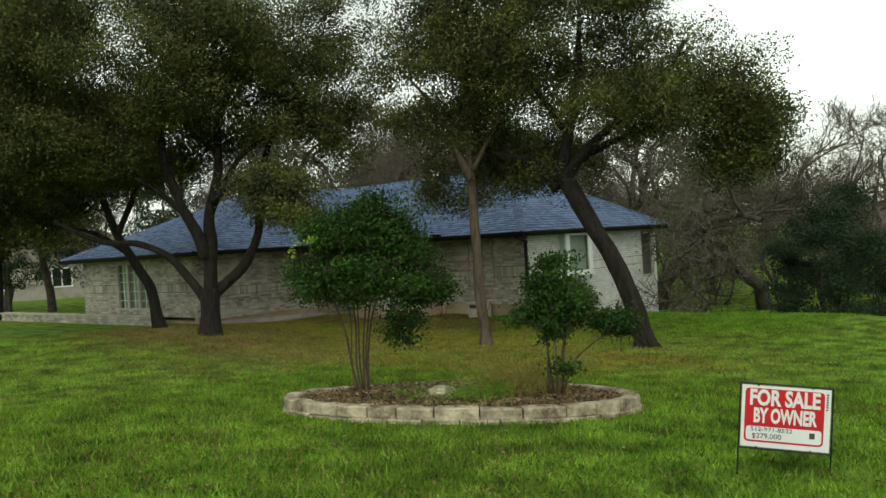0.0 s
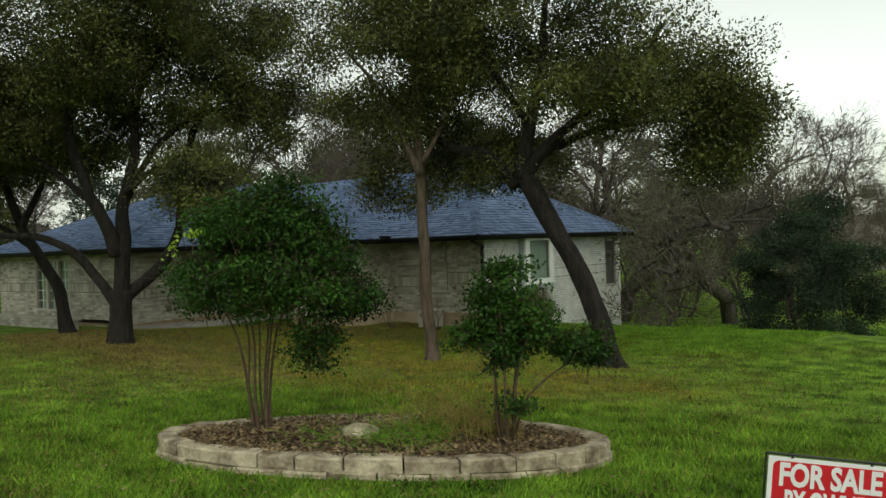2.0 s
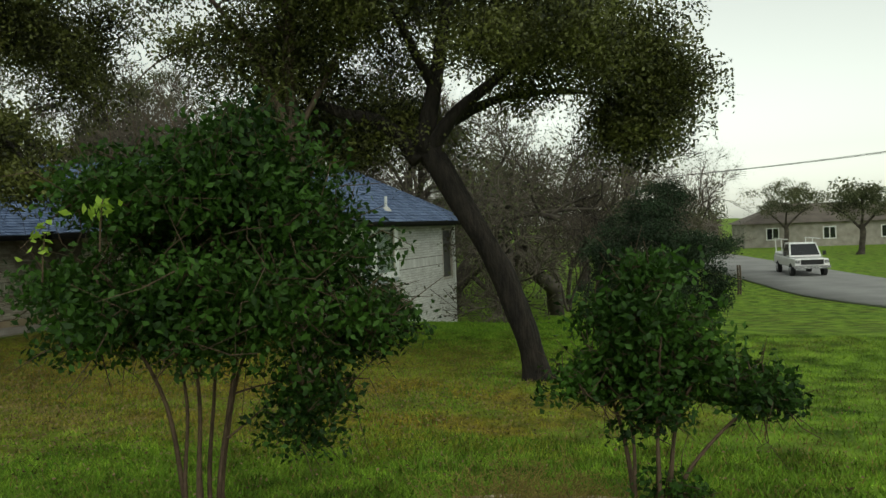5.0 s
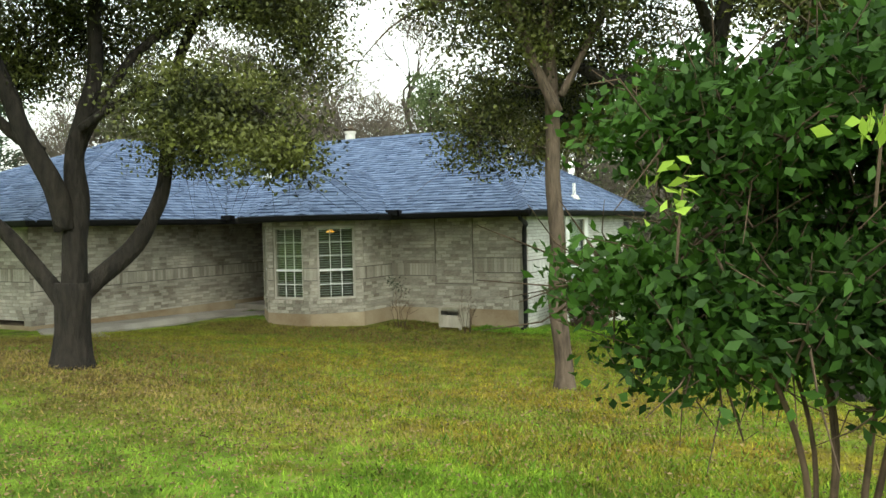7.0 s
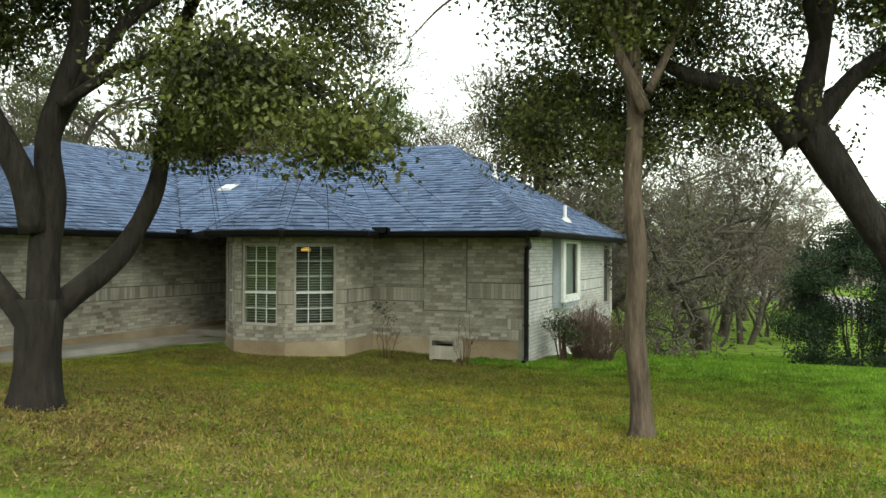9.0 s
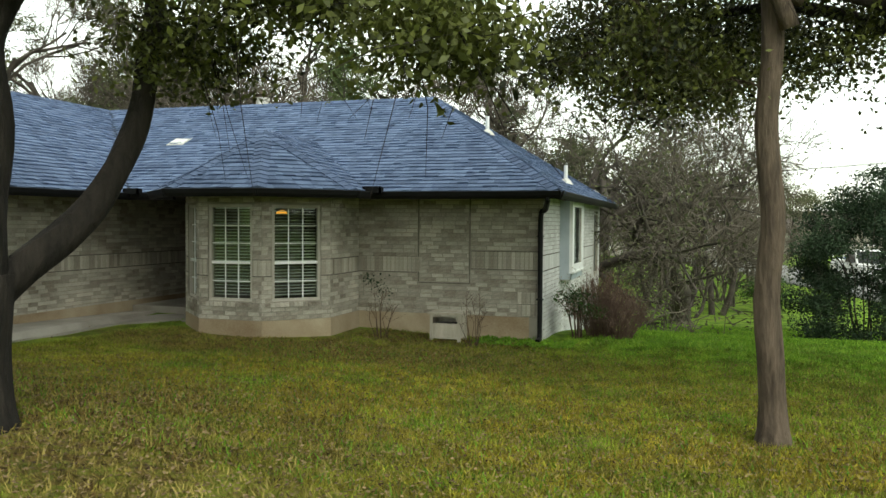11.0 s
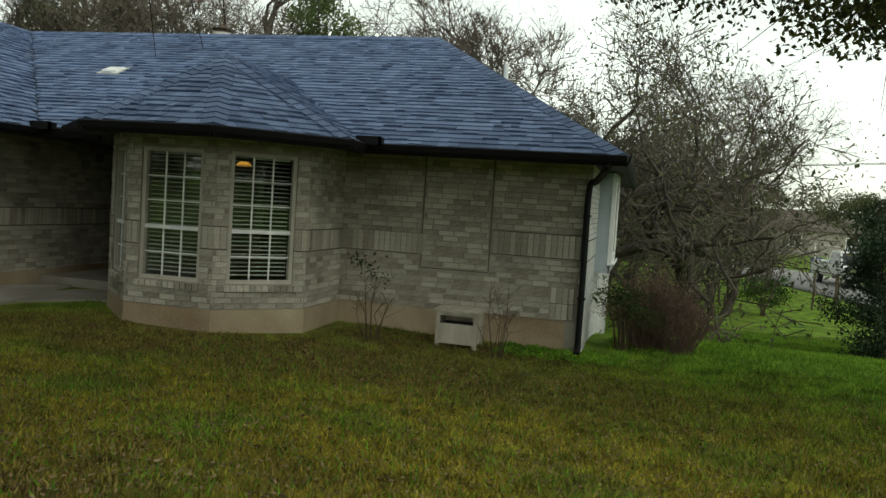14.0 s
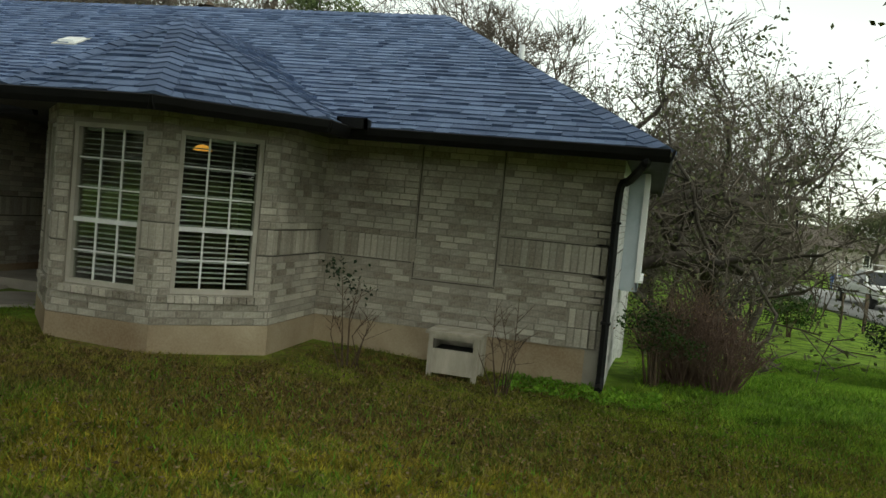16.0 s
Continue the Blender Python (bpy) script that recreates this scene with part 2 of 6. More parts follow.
def lawn_material(name="lawn", blades=False):
    """Green turf with yellowed and leaf-strewn patches that have shapes of their own."""
    m = bpy.data.materials.new(name)
    m.use_nodes = True
    n, l = m.node_tree.nodes, m.node_tree.links
    b = n["Principled BSDF"]
    tc = n.new("ShaderNodeTexCoord").outputs["Object"]

    def tex(scale, detail=5.0):
        t = n.new("ShaderNodeTexNoise")
        t.inputs["Scale"].default_value, t.inputs["Detail"].default_value = scale, detail
        l.new(tc, t.inputs["Vector"])
        return t.outputs["Fac"]

    def ramp(src, a, c, p0, p1):
        r = n.new("ShaderNodeValToRGB")
        r.color_ramp.elements[0].position, r.color_ramp.elements[1].position = p0, p1
        r.color_ramp.elements[0].color, r.color_ramp.elements[1].color = rgb(a), rgb(c)
        l.new(src, r.inputs[0])
        return r.outputs[0]

    def mix(f, a, c):
        x = n.new("ShaderNodeMix")
        x.data_type = "RGBA"
        l.new(f, x.inputs["Factor"])
        l.new(a, x.inputs["A"])
        l.new(c, x.inputs["B"])
        return x.outputs["Result"]

    green = ramp(tex(2.2), (0.05, 0.105, 0.009), (0.25, 0.41, 0.045), 0.32, 0.68)
    yellow = ramp(tex(5.0), (0.1, 0.092, 0.008), (0.42, 0.35, 0.045), 0.32, 0.68)
    brown = ramp(tex(22.0), (0.035, 0.024, 0.008), (0.23, 0.155, 0.055), 0.3, 0.7)
    fleck = ramp(tex(38.0, 4.0), (0, 0, 0), (1, 1, 1), 0.46, 0.6)

    def spot(x, y, rx, ry, wob, hard):
        """A patch round a place, with a torn edge."""
        mp = n.new("ShaderNodeMapping")
        mp.inputs["Location"].default_value = (-x / rx, -y / ry, 0)
        mp.inputs["Scale"].default_value = (1 / rx, 1 / ry, 0)
        l.new(tc, mp.inputs[0])
        ln = n.new("ShaderNodeVectorMath")
        ln.operation = "LENGTH"
        l.new(mp.outputs[0], ln.inputs[0])
        a = n.new("ShaderNodeMath")
        a.operation = "MULTIPLY_ADD"
        l.new(tex(wob, 6.0), a.inputs[0])
        a.inputs[1].default_value = 1.5
        l.new(ln.outputs["Value"], a.inputs[2])
        return ramp_scaled(a.outputs[0], hard)

    def ramp_scaled(src, hard):
        s_ = n.new("ShaderNodeMath")
        s_.operation = "MULTIPLY"
        l.new(src, s_.inputs[0])
        s_.inputs[1].default_value = 0.4
        return ramp(s_.outputs[0], (1, 1, 1), (0, 0, 0), 0.62 - hard, 0.62 + hard)

    def times(a, c):
        x = n.new("ShaderNodeMath")
        x.operation = "MULTIPLY"
        l.new(a, x.inputs[0])
        l.new(c, x.inputs[1])
        return x.outputs[0]

    def most(a, c):
        x = n.new("ShaderNodeMath")
        x.operation = "MAXIMUM"
        l.new(a, x.inputs[0])
        l.new(c, x.inputs[1])
        return x.outputs[0]

    dry = most(spot(-1.0, -5.5, 7.5, 5.0, 0.9, 0.16), spot(3.6, -7.6, 5.0, 2.8, 1.1, 0.15))
    litter = most(most(spot(-3.5, -8.8, 4.6, 2.6, 1.2, 0.14), spot(-3.0, -2.6, 4.6, 1.3, 1.5, 0.14)), spot(-2.2, -0.6, 2.4, 0.9, 1.5, 0.14))
    strewn = ramp(tex(1.3, 6.0), (0.15, 0.15, 0.15), (1, 1, 1), 0.42, 0.58)
    c = mix(times(dry, ramp(tex(0.9, 6.0), (0.25, 0.25, 0.25), (1, 1, 1), 0.36, 0.52)), green, yellow)
    c = mix(times(strewn, times(fleck, ramp(tex(0.35), (0, 0, 0), (0.8, 0.8, 0.8), 0.35, 0.6))), c, brown)
    c = mix(times(litter, ramp(tex(9.0), (0.35, 0.35, 0.35), (1, 1, 1), 0.35, 0.6)), c, brown)
    if blades:
        tone = n.new("ShaderNodeHueSaturation")
        vary = n.new("ShaderNodeMath")
        vary.operation = "MULTIPLY_ADD"
        l.new(n.new("ShaderNodeNewGeometry").outputs["Random Per Island"], vary.inputs[0])
        vary.inputs[1].default_value, vary.inputs[2].default_value = 1.15, 0.6
        l.new(vary.outputs[0], tone.inputs["Value"])
        l.new(c, tone.inputs["Color"])
        c = tone.outputs[0]
    l.new(c, b.inputs["Base Color"])
    b.inputs["Roughness"].default_value = 0.95
    b.inputs["Specular IOR Level"].default_value = 0.15
    bp = n.new("ShaderNodeBump")
    bp.inputs["Strength"].default_value, bp.inputs["Distance"].default_value = 0.9, 0.05
    l.new(tex(55.0, 4.0), bp.inputs["Height"])
    l.new(bp.outputs[0], b.inputs["Normal"])
    return m


LAWN = lawn_material()
BLADE = lawn_material("lawn_blades", True)


# ---------------------------------------------------------------- mesh helpers
class Shape:
    """Gathers vertices and faces for one mesh."""

    def __init__(self):
        self.v, self.f = [], []

    def add(self, verts, faces):
        k = len(self.v)
        self.v.extend(verts)
        self.f.extend(tuple(i + k for i in face) for face in faces)
        return self

    def box(self, lo, hi, m=None):
        (x0, y0, z0), (x1, y1, z1) = lo, hi
        vs = [Vector(p) for p in ((x0, y0, z0), (x1, y0, z0), (x1, y1, z0), (x0, y1, z0), (x0, y0, z1), (x1, y0, z1), (x1, y1, z1), (x0, y1, z1))]
        if m is not None:
            vs = [m @ p for p in vs]
        return self.add([tuple(p) for p in vs], [(0, 3, 2, 1), (4, 5, 6, 7), (0, 1, 5, 4), (1, 2, 6, 5), (2, 3, 7, 6), (3, 0, 4, 7)])

    def hexa(self, bottom, top):
        """A block from four bottom corners (seen anticlockwise from above) and four top corners."""
        return self.add([tuple(p) for p in (*bottom, *top)], [(0, 3, 2, 1), (4, 5, 6, 7), (0, 1, 5, 4), (1, 2, 6, 5), (2, 3, 7, 6), (3, 0, 4, 7)])

    def prism(self, ring, z0, z1):
        k = len(ring)
        vs = [(p[0], p[1], z0) for p in ring] + [(p[0], p[1], z1) for p in ring]
        return self.add(vs, [tuple(range(k - 1, -1, -1)), tuple(range(k, 2 * k))] + [(i, (i + 1) % k, k + (i + 1) % k, k + i) for i in range(k)])

    def tube(self, pts, radii, sides=8, cap=True, lump=0.0):
        pts = [Vector(p) for p in pts]
        k = len(pts)
        vs, fs = [], []
        side = None
        for i, p in enumerate(pts):
            d = (pts[min(i + 1, k - 1)] - pts[max(i - 1, 0)])
            d = d.normalized() if d.length > 1e-9 else Vector((0, 0, 1))
            if side is None:
                side = d.cross(Vector((0.31, 0.95, 0.07))).normalized()
            side = (side - d * side.dot(d)).normalized()
            up = d.cross(side)
            for j in range(sides):
                a = 2 * math.pi * j / sides
                r = radii[i] * (1 + (lump * noise.noise(p * 1.7 + Vector((j * 1.3, j * 0.7, 0))) if lump else 0))
                vs.append(tuple(p + (side * math.cos(a) + up * math.sin(a)) * r))
        for i in range(k - 1):
            for j in range(sides):
                a, b = i * sides + j, i * sides + (j + 1) % sides
                fs.append((a, b, b + sides, a + sides))
        if cap:
            fs.append(tuple(range(sides - 1, -1, -1)))
            fs.append(tuple(range((k - 1) * sides, k * sides)))
        return self.add(vs, fs)

    def mesh(self, name, mat, smooth=False):
        me = bpy.data.meshes.new(name)
        me.from_pydata(self.v, [], self.f)
        me.materials.append(mat)
        if smooth:
            me.polygons.foreach_set("use_smooth", [True] * len(me.polygons))
        me.update()
        return me


def part(name, shape, mat, parent=None, label="", smooth=False):
    ob = new(name, shape if isinstance(shape, bpy.types.Mesh) else shape.mesh(name, mat, smooth))
    if parent is not None:
        ob.parent = parent
    if label:
        tagged(ob, label)
    return ob


def base(name, label, category, group="", kind="", at=(0, 0, 0)):
    ob = new(name)
    ob.matrix_world = Matrix.Translation(at)
    return tagged(ob, label, category, group, kind)


def smooth_line(pts, steps=5):
    """A soft curve through the points."""
    p = [Vector(q) for q in pts]
    p = [2 * p[0] - p[1]] + p + [2 * p[-1] - p[-2]]
    out = []
    for i in range(1, len(p) - 2):
        for s in range(steps):
            t = s / steps
            a, b, c, d = p[i - 1], p[i], p[i + 1], p[i + 2]
            out.append(0.5 * ((2 * b) + (c - a) * t + (2 * a - 5 * b + 4 * c - d) * t * t + (3 * b - a - 3 * c + d) * t ** 3))
    out.append(p[-2])
    return out


# ---------------------------------------------------------------- ground
def ease(a, b, x):
    t = min(1.0, max(0.0, (x - a) / (b - a)))
    return t * t * (3 - 2 * t)


def gz(x, y):
    """Height of the lawn: it falls towards the house and away past it."""
    z = 0.052 * max(0.0, -y - 3.0) * (1 - 0.5 * ease(19, 40, -y))
    z += 0.03 * min(6.0, max(0.0, -x)) * ease(6, 0, y)
    z += 0.28 * math.exp(-((x + 3.2) ** 2 + (y + 9.0) ** 2) / 9.0)
    fall = 1.4 * (0.62 * ease(0.5, 9, y) + 0.38 * ease(5, 22, y))
    z -= fall * ease(-14, 1.0, x)
    z += 0.03 * noise.noise(Vector((x * 0.35, y * 0.35, 0)))
    return z


def ground_sheet():
    s = Shape()
    def spread(lo, hi, fine_lo, fine_hi, step, grow):
        v = [fine_lo + i * step for i in range(int((fine_hi - fine_lo) / step) + 1)]
        d, x = step, v[-1]
        while x < hi:
            d *= grow
            x += d
            v.append(x)
        d, x = step, v[0]
        while x > lo:
            d *= grow
            x -= d
            v.insert(0, x)
        return v
    xs = spread(-900, 900, -14, 16, 0.5, 1.25)
    ys = spread(-600, 900, -22, 24, 0.5, 1.25)
    s.v = [(x, y, gz(x, y)) for y in ys for x in xs]
    w = len(xs)
    s.f = [(j * w + i, j * w + i + 1, (j + 1) * w + i + 1, (j + 1) * w + i) for j in range(len(ys) - 1) for i in range(w - 1)]
    ob = part("ground", s, LAWN, smooth=True)
    return tagged(ob, "green winter lawn with yellowed and leaf-strewn patches", "lawn", kind="structure")


ground_sheet()


def road():
    line = smooth_line([(44, -22, 0), (26, 4, 0), (15.5, 21, 0), (11.8, 33, 0), (7.0, 52, 0), (-2, 80, 0), (-30, 130, 0)], 8)
    s = Shape()
    rows = []
    for i, p in enumerate(line):
        d = (line[min(i + 1, len(line) - 1)] - line[max(i - 1, 0)]).normalized()
        side = Vector((d.y, -d.x, 0))
        for k in (-3.3, -1.1, 1.1, 3.3):
            q = p + side * k
            rows.append((q.x, q.y, gz(q.x, q.y) + 0.05 + (0.03 if abs(k) < 2 else 0)))
    s.v = rows
    s.f = [(i * 4 + j, (i + 1) * 4 + j, (i + 1) * 4 + j + 1, i * 4 + j + 1) for i in range(len(line) - 1) for j in range(3)]
    ob = part("road", s, ASPHALT, smooth=True)
    md = ob.modifiers.new("thick", "SOLIDIFY")
    md.thickness, md.offset = 0.12, 0
    tagged(ob, "pale grey asphalt street curving past the lawn", "road", kind="structure")


road()

# ---------------------------------------------------------------- house
EZ = 2.46      # gutter lip height
SLABZ = 0.40   # top of the exposed foundation
WALLTOP = 2.42
WT = 0.22      # wall thickness
FX0, WX, WY, WX1 = -3.32, -8.3, -5.5, -15.4   # front wall's inner end; wing's near wall, front wall, far wall
BAY = [(-6.08, -1.17), (-5.27, -1.98), (-4.13, -1.98), (-3.32, -1.17)]
SIDE_LEN = 8.15
PORCH = 3.4      # back wall of the entry porch


def brick_layout(length, z0, z1, holes, soldier, seed, skip=()):
    """Courses of bricks along a wall: (u0, u1, z0, z1) of each, with one band of upright bricks."""
    rng = random.Random(seed)
    out = []
    course, bl, joint = 0.07, 0.205, 0.008

    def put(u0, u1, a, b):
        spans = [(u0, u1)]
        for (hu0, hu1, hz0, hz1) in (*holes, *skip):
            if b <= hz0 + 0.02 or a >= hz1 - 0.02:
                continue
            nxt = []
            for s0, s1 in spans:
                if s1 <= hu0 or s0 >= hu1:
                    nxt.append((s0, s1))
                else:
                    if hu0 - s0 > 0.03:
                        nxt.append((s0, hu0))
                    if s1 - hu1 > 0.03:
                        nxt.append((hu1, s1))
            spans = nxt
        out.extend((s0, s1, a, b) for s0, s1 in spans if s1 - s0 > 0.03)

    z, row = z0, 0
    while z < z1 - 0.03:
        if soldier and z >= soldier[0] - 0.04 and z < soldier[1] - 0.06:
            z += 0.012
            zt = z + 0.245
            u = 0.0
            while u < length - 0.02:
                put(u, min(length, u + 0.067), z, zt)
                u += 0.0765
            z = zt + 0.02
            continue
        zt = min(z1, z + course - joint)
        u = -rng.uniform(0.02, 0.2)
        while u < length - 0.01:
            e = u + bl + rng.uniform(-0.006, 0.006)
            if min(length, e) - max(0, u) > 0.03:
                put(max(0.0, u), min(length, e), z, zt)
            u = e + joint
        z += course
        row += 1
    return out


def wall(name, p0, p1, z0, z1, holes, label, soldier, seed, brick=BRICK, singles=0, skip=(), extra=(), core=None, joints=()):
    """A wall from p0 to p1 (its outside on the right-hand side of that way), with openings through it and bricks set proud of the mortar."""
    p0, p1 = Vector((*p0, 0)), Vector((*p1, 0))
    d = (p1 - p0)
    length = d.length
    d.normalize()
    outw = Vector((d.y, -d.x, 0))
    m = Matrix(((d.x, outw.x, 0, p0.x), (d.y, outw.y, 0, p0.y), (0, 0, 1, 0), (0, 0, 0, 1)))
    s = Shape()
    us = sorted({0.0, length, *[h[0] for h in holes], *[h[1] for h in holes]})
    zs = sorted({z0, z1, *[h[2] for h in holes], *[h[3] for h in holes]})
    for i in range(len(us) - 1):
        col = []
        for j in range(len(zs) - 1):
            cu, cz = (us[i] + us[i + 1]) / 2, (zs[j] + zs[j + 1]) / 2
            if any(h[0] < cu < h[1] and h[2] < cz < h[3] for h in holes):
                continue
            if col and abs(col[-1][1] - zs[j]) < 1e-6:
                col[-1][1] = zs[j + 1]
            else:
                col.append([zs[j], zs[j + 1]])
        for a, b in col:
            s.box((us[i], -WT, a), (us[i + 1], 0, b), m)
    ob = tagged(part(name, s, core or MORTAR), label, "wall", kind="structure")
    # thin dark strips paint the shadow lines above and below the upright band
    if soldier:
        z = z0 + 0.004
        while z < soldier[0] - 0.04:
            z += 0.07
        for zj in (z, z + 0.265):
            cuts = [0.0] + [e for h in holes if h[2] < zj < h[3] for e in (h[0] - 0.005, h[1] + 0.005)] + [length]
            for a, b in zip(cuts[::2], cuts[1::2]):
                part("joint_strip", Shape().box((a, 0.0005, zj - 0.006), (b, 0.005, zj + 0.006), m), JOINT_SHADE, ob, "dark strip standing in for the shade of a joint")
    for a, b, c, d_ in joints:
        part("joint_strip", Shape().box((a, 0.0005, c), (b, 0.005, d_), m), JOINT_SHADE, ob, "dark strip standing in for the shade of a joint")
    return ob, m, brick_layout(length, z0 + 0.004, z1, holes, soldier, seed, skip) + list(extra), brick, singles


BRICK_JOBS = []


def slab_block(name, ring, z0, z1, label):
    ob = part(name, Shape().prism(ring, z0, z1), SLAB)
    return tagged(ob, label, "foundation", kind="structure")


# windows: u range and heights on their walls
S2 = math.hypot(0.81, 0.81)
W2 = (0.17, 0.98, 0.70, 2.25)
W1 = (0.17, 0.97, 0.70, 2.25)
W0 = (0.2, 0.95, 0.70, 2.25)

# filled-in opening and patches of upright bricks on the front wall
upright = []
for u0_, u1_, a_, b_ in ((2.1, 3.27, 1.2, 1.49), (2.9, 3.27, 0.412, 0.61), (2.9, 3.27, 0.62, 0.82), (0.09, 1.1, 1.12, 1.38)):
    u = u0_
    while u < u1_:
        upright.append((u, u + 0.067, a_, b_))
        u += 0.0765
front_skip = [(2.08, 3.32, 1.185, 1.505), (2.89, 3.32, 0.40, 0.83), (0.0, 1.115, 1.105, 1.395), (1.12, 1.15, 0.95, 2.4), (2.045, 2.075, 0.95, 2.4), (1.12, 2.07, 0.925, 0.945)]

# dark strips drawn as shade round the filled-in opening and the patches
front_joints = [(1.13, 1.142, 0.95, 2.4), (2.055, 2.067, 0.95, 2.4), (1.13, 2.067, 0.929, 0.941), (2.09, 3.3, 1.187, 1.198), (2.09, 3.3, 1.492, 1.503), (0.0, 1.11, 1.107, 1.117), (0.0, 1.11, 1.383, 1.393), (2.895, 3.3, 0.612, 0.618)]
BRICK_JOBS.append(wall("wall_front", (FX0, 0), (0, 0), SLABZ, WALLTOP, [], "whitewashed grey brick front wall with a filled-in window", None, 1, singles=290, skip=front_skip, extra=upright, joints=front_joints))
BRICK_JOBS.append(wall("wall_bay_return", BAY[3], (FX0, 0), SLABZ, WALLTOP, [], "whitewashed brick return wall of the bay", (1.12, 1.38), 2))
BRICK_JOBS.append(wall("wall_bay_right", BAY[2], BAY[3], SLABZ, WALLTOP, [W2], "whitewashed brick bay wall round a tall window", (1.12, 1.38), 3, singles=120))
BRICK_JOBS.append(wall("wall_bay_front", BAY[1], BAY[2], SLABZ, WALLTOP, [W1], "whitewashed brick bay wall round a tall window", (1.12, 1.38), 4, singles=120))
BRICK_JOBS.append(wall("wall_bay_left", BAY[0], BAY[1], SLABZ, WALLTOP, [W0], "whitewashed brick bay wall beside the dark entry", (1.12, 1.38), 5))
BRICK_JOBS.append(wall("wall_entry_right", (BAY[0][0], PORCH), BAY[0], SLABZ - 0.3, WALLTOP, [], "whitewashed brick wall inside the entry porch", None, 6))
BRICK_JOBS.append(wall("wall_entry_back", (WX, PORCH), (BAY[0][0], PORCH), 0.0, WALLTOP, [], "dim brick wall at the back of the entry porch", None, 7))
SIDE_WIN = (1.95, 3.1, 1.2, 2.28)
FAR_WIN = (7.05, 7.9, 0.7, 2.25)
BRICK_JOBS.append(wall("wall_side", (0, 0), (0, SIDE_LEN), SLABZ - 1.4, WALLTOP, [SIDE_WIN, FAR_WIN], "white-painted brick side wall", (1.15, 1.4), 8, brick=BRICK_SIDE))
BRICK_JOBS.append(wall("wall_wing_right", (WX, WY), (WX, PORCH), SLABZ - 0.1, WALLTOP, [], "whitewashed brick side wall of the projecting wing", (1.1, 1.36), 9))
WING_WIN = (2.35, 4.4, 0.7, 2.25)
BRICK_JOBS.append(wall("wall_wing_front", (WX1, WY), (WX, WY), SLABZ + 0.1, WALLTOP, [WING_WIN], "whitewashed brick front wall of the wing", (1.3, 1.55), 10))
BRICK_JOBS.append(wall("wall_wing_left", (WX1, 8.15), (WX1, WY), SLABZ, WALLTOP, [], "plain whitewashed brick far wall", None, 11))
BRICK_JOBS.append(wall("wall_back", (0, SIDE_LEN), (WX1, SIDE_LEN), SLABZ, WALLTOP, [], "plain whitewashed brick rear wall", None, 12))

slab_block("foundation", [(FX0, 0.012), (-0.004, 0.012), (-0.004, SIDE_LEN), (WX1, SIDE_LEN), (WX1, WY - 0.012), (WX + 0.012, WY - 0.012), (WX + 0.012, PORCH), (BAY[0][0] - 0.012, PORCH), (BAY[0][0] - 0.012, BAY[0][1] - 0.005), (BAY[1][0] - 0.005, BAY[1][1] - 0.012), (BAY[2][0] + 0.005, BAY[2][1] - 0.012), (BAY[3][0] + 0.012, BAY[3][1] - 0.005), (BAY[3][0] + 0.012, 0.012)][::1], -0.9, SLABZ - 0.002, "tan stained concrete foundation under the brick")

# ---------------------------------------------------------------- roof
RZ, RIDGE = 2.48, 4.73
EX, EY, EB = 0.375, -0.81, 8.55
RX0, RX1, RY = -3.15, -11.8, 3.87
BC = (-4.86, -0.58, 3.55)
eave_ring = [(EX, EY), (EX, EB), (-16.0, EB), (-16.0, -6.0), (-7.55, -6.0), (-7.55, EY), (-6.6, EY), (-6.6, -1.367), (-5.487, -2.48), (-3.913, -2.48), (-2.8, -1.367), (-2.8, EY)]
# soffit ring, with the shadow under the eaves put into its colour
tagged(part("ceiling", Shape().prism(eave_ring[::-1], 2.42, 2.445), SOFFIT), "painted soffit boards under the eaves, their grey darkened for shadow", "soffit", kind="structure")
SHINGLE_JOBS = []


def roof_plane(name, ring, label, seed, shingled=True, singles=0):
    """One roof slope: a thin deck; its first two corners are the eave."""
    p = [Vector(q) for q in ring]
    nrm = (p[1] - p[0]).cross(p[2] - p[0]).normalized()
    if nrm.z < 0:
        nrm = -nrm
    k = len(p)
    s_ = Shape()
    s_.add([tuple(q) for q in p] + [tuple(q - nrm * 0.03) for q in p], [tuple(range(k)), tuple(range(2 * k - 1, k - 1, -1))] + [(i, i + k, (i + 1) % k + k, (i + 1) % k) for i in range(k)])
    ob = tagged(part(name, s_, DECK), label, "roof", kind="structure")
    if shingled:
        SHINGLE_JOBS.append((ob, p, nrm, seed, singles))
    return ob


roof_label = "blue-grey asphalt shingle roof slope"
roof_plane("roof_front", [(-7.55, EY, RZ), (EX, EY, RZ), (RX0, RY, RIDGE), (RX1, RY, RIDGE)], roof_label, 21)
roof_plane("roof_side", [(EX, EY, RZ), (EX, EB, RZ), (RX0, RY, RIDGE)], roof_label, 22)
roof_plane("roof_back", [(EX, EB, RZ), (-16, EB, RZ), (RX1, RY, RIDGE), (RX0, RY, RIDGE)], roof_label, 23, False)
roof_plane("roof_wing_right", [(-7.55, -6, RZ), (-7.55, EY, RZ), (RX1, RY, RIDGE), (RX1, -0.3, RIDGE)], roof_label, 24)
roof_plane("roof_wing_front", [(-16, -6, RZ), (-7.55, -6, RZ), (RX1, -0.3, RIDGE)], roof_label, 25)
roof_plane("roof_wing_left", [(-16, EB, RZ), (-16, -6, RZ), (RX1, -0.3, RIDGE), (RX1, RY, RIDGE)], roof_label, 26, False)
bay_label = "blue-grey shingled facet of the bay's pointed roof"
roof_plane("roof_bay_front", [(-5.487, -2.48, RZ), (-3.913, -2.48, RZ), BC], bay_label, 27, singles=80)
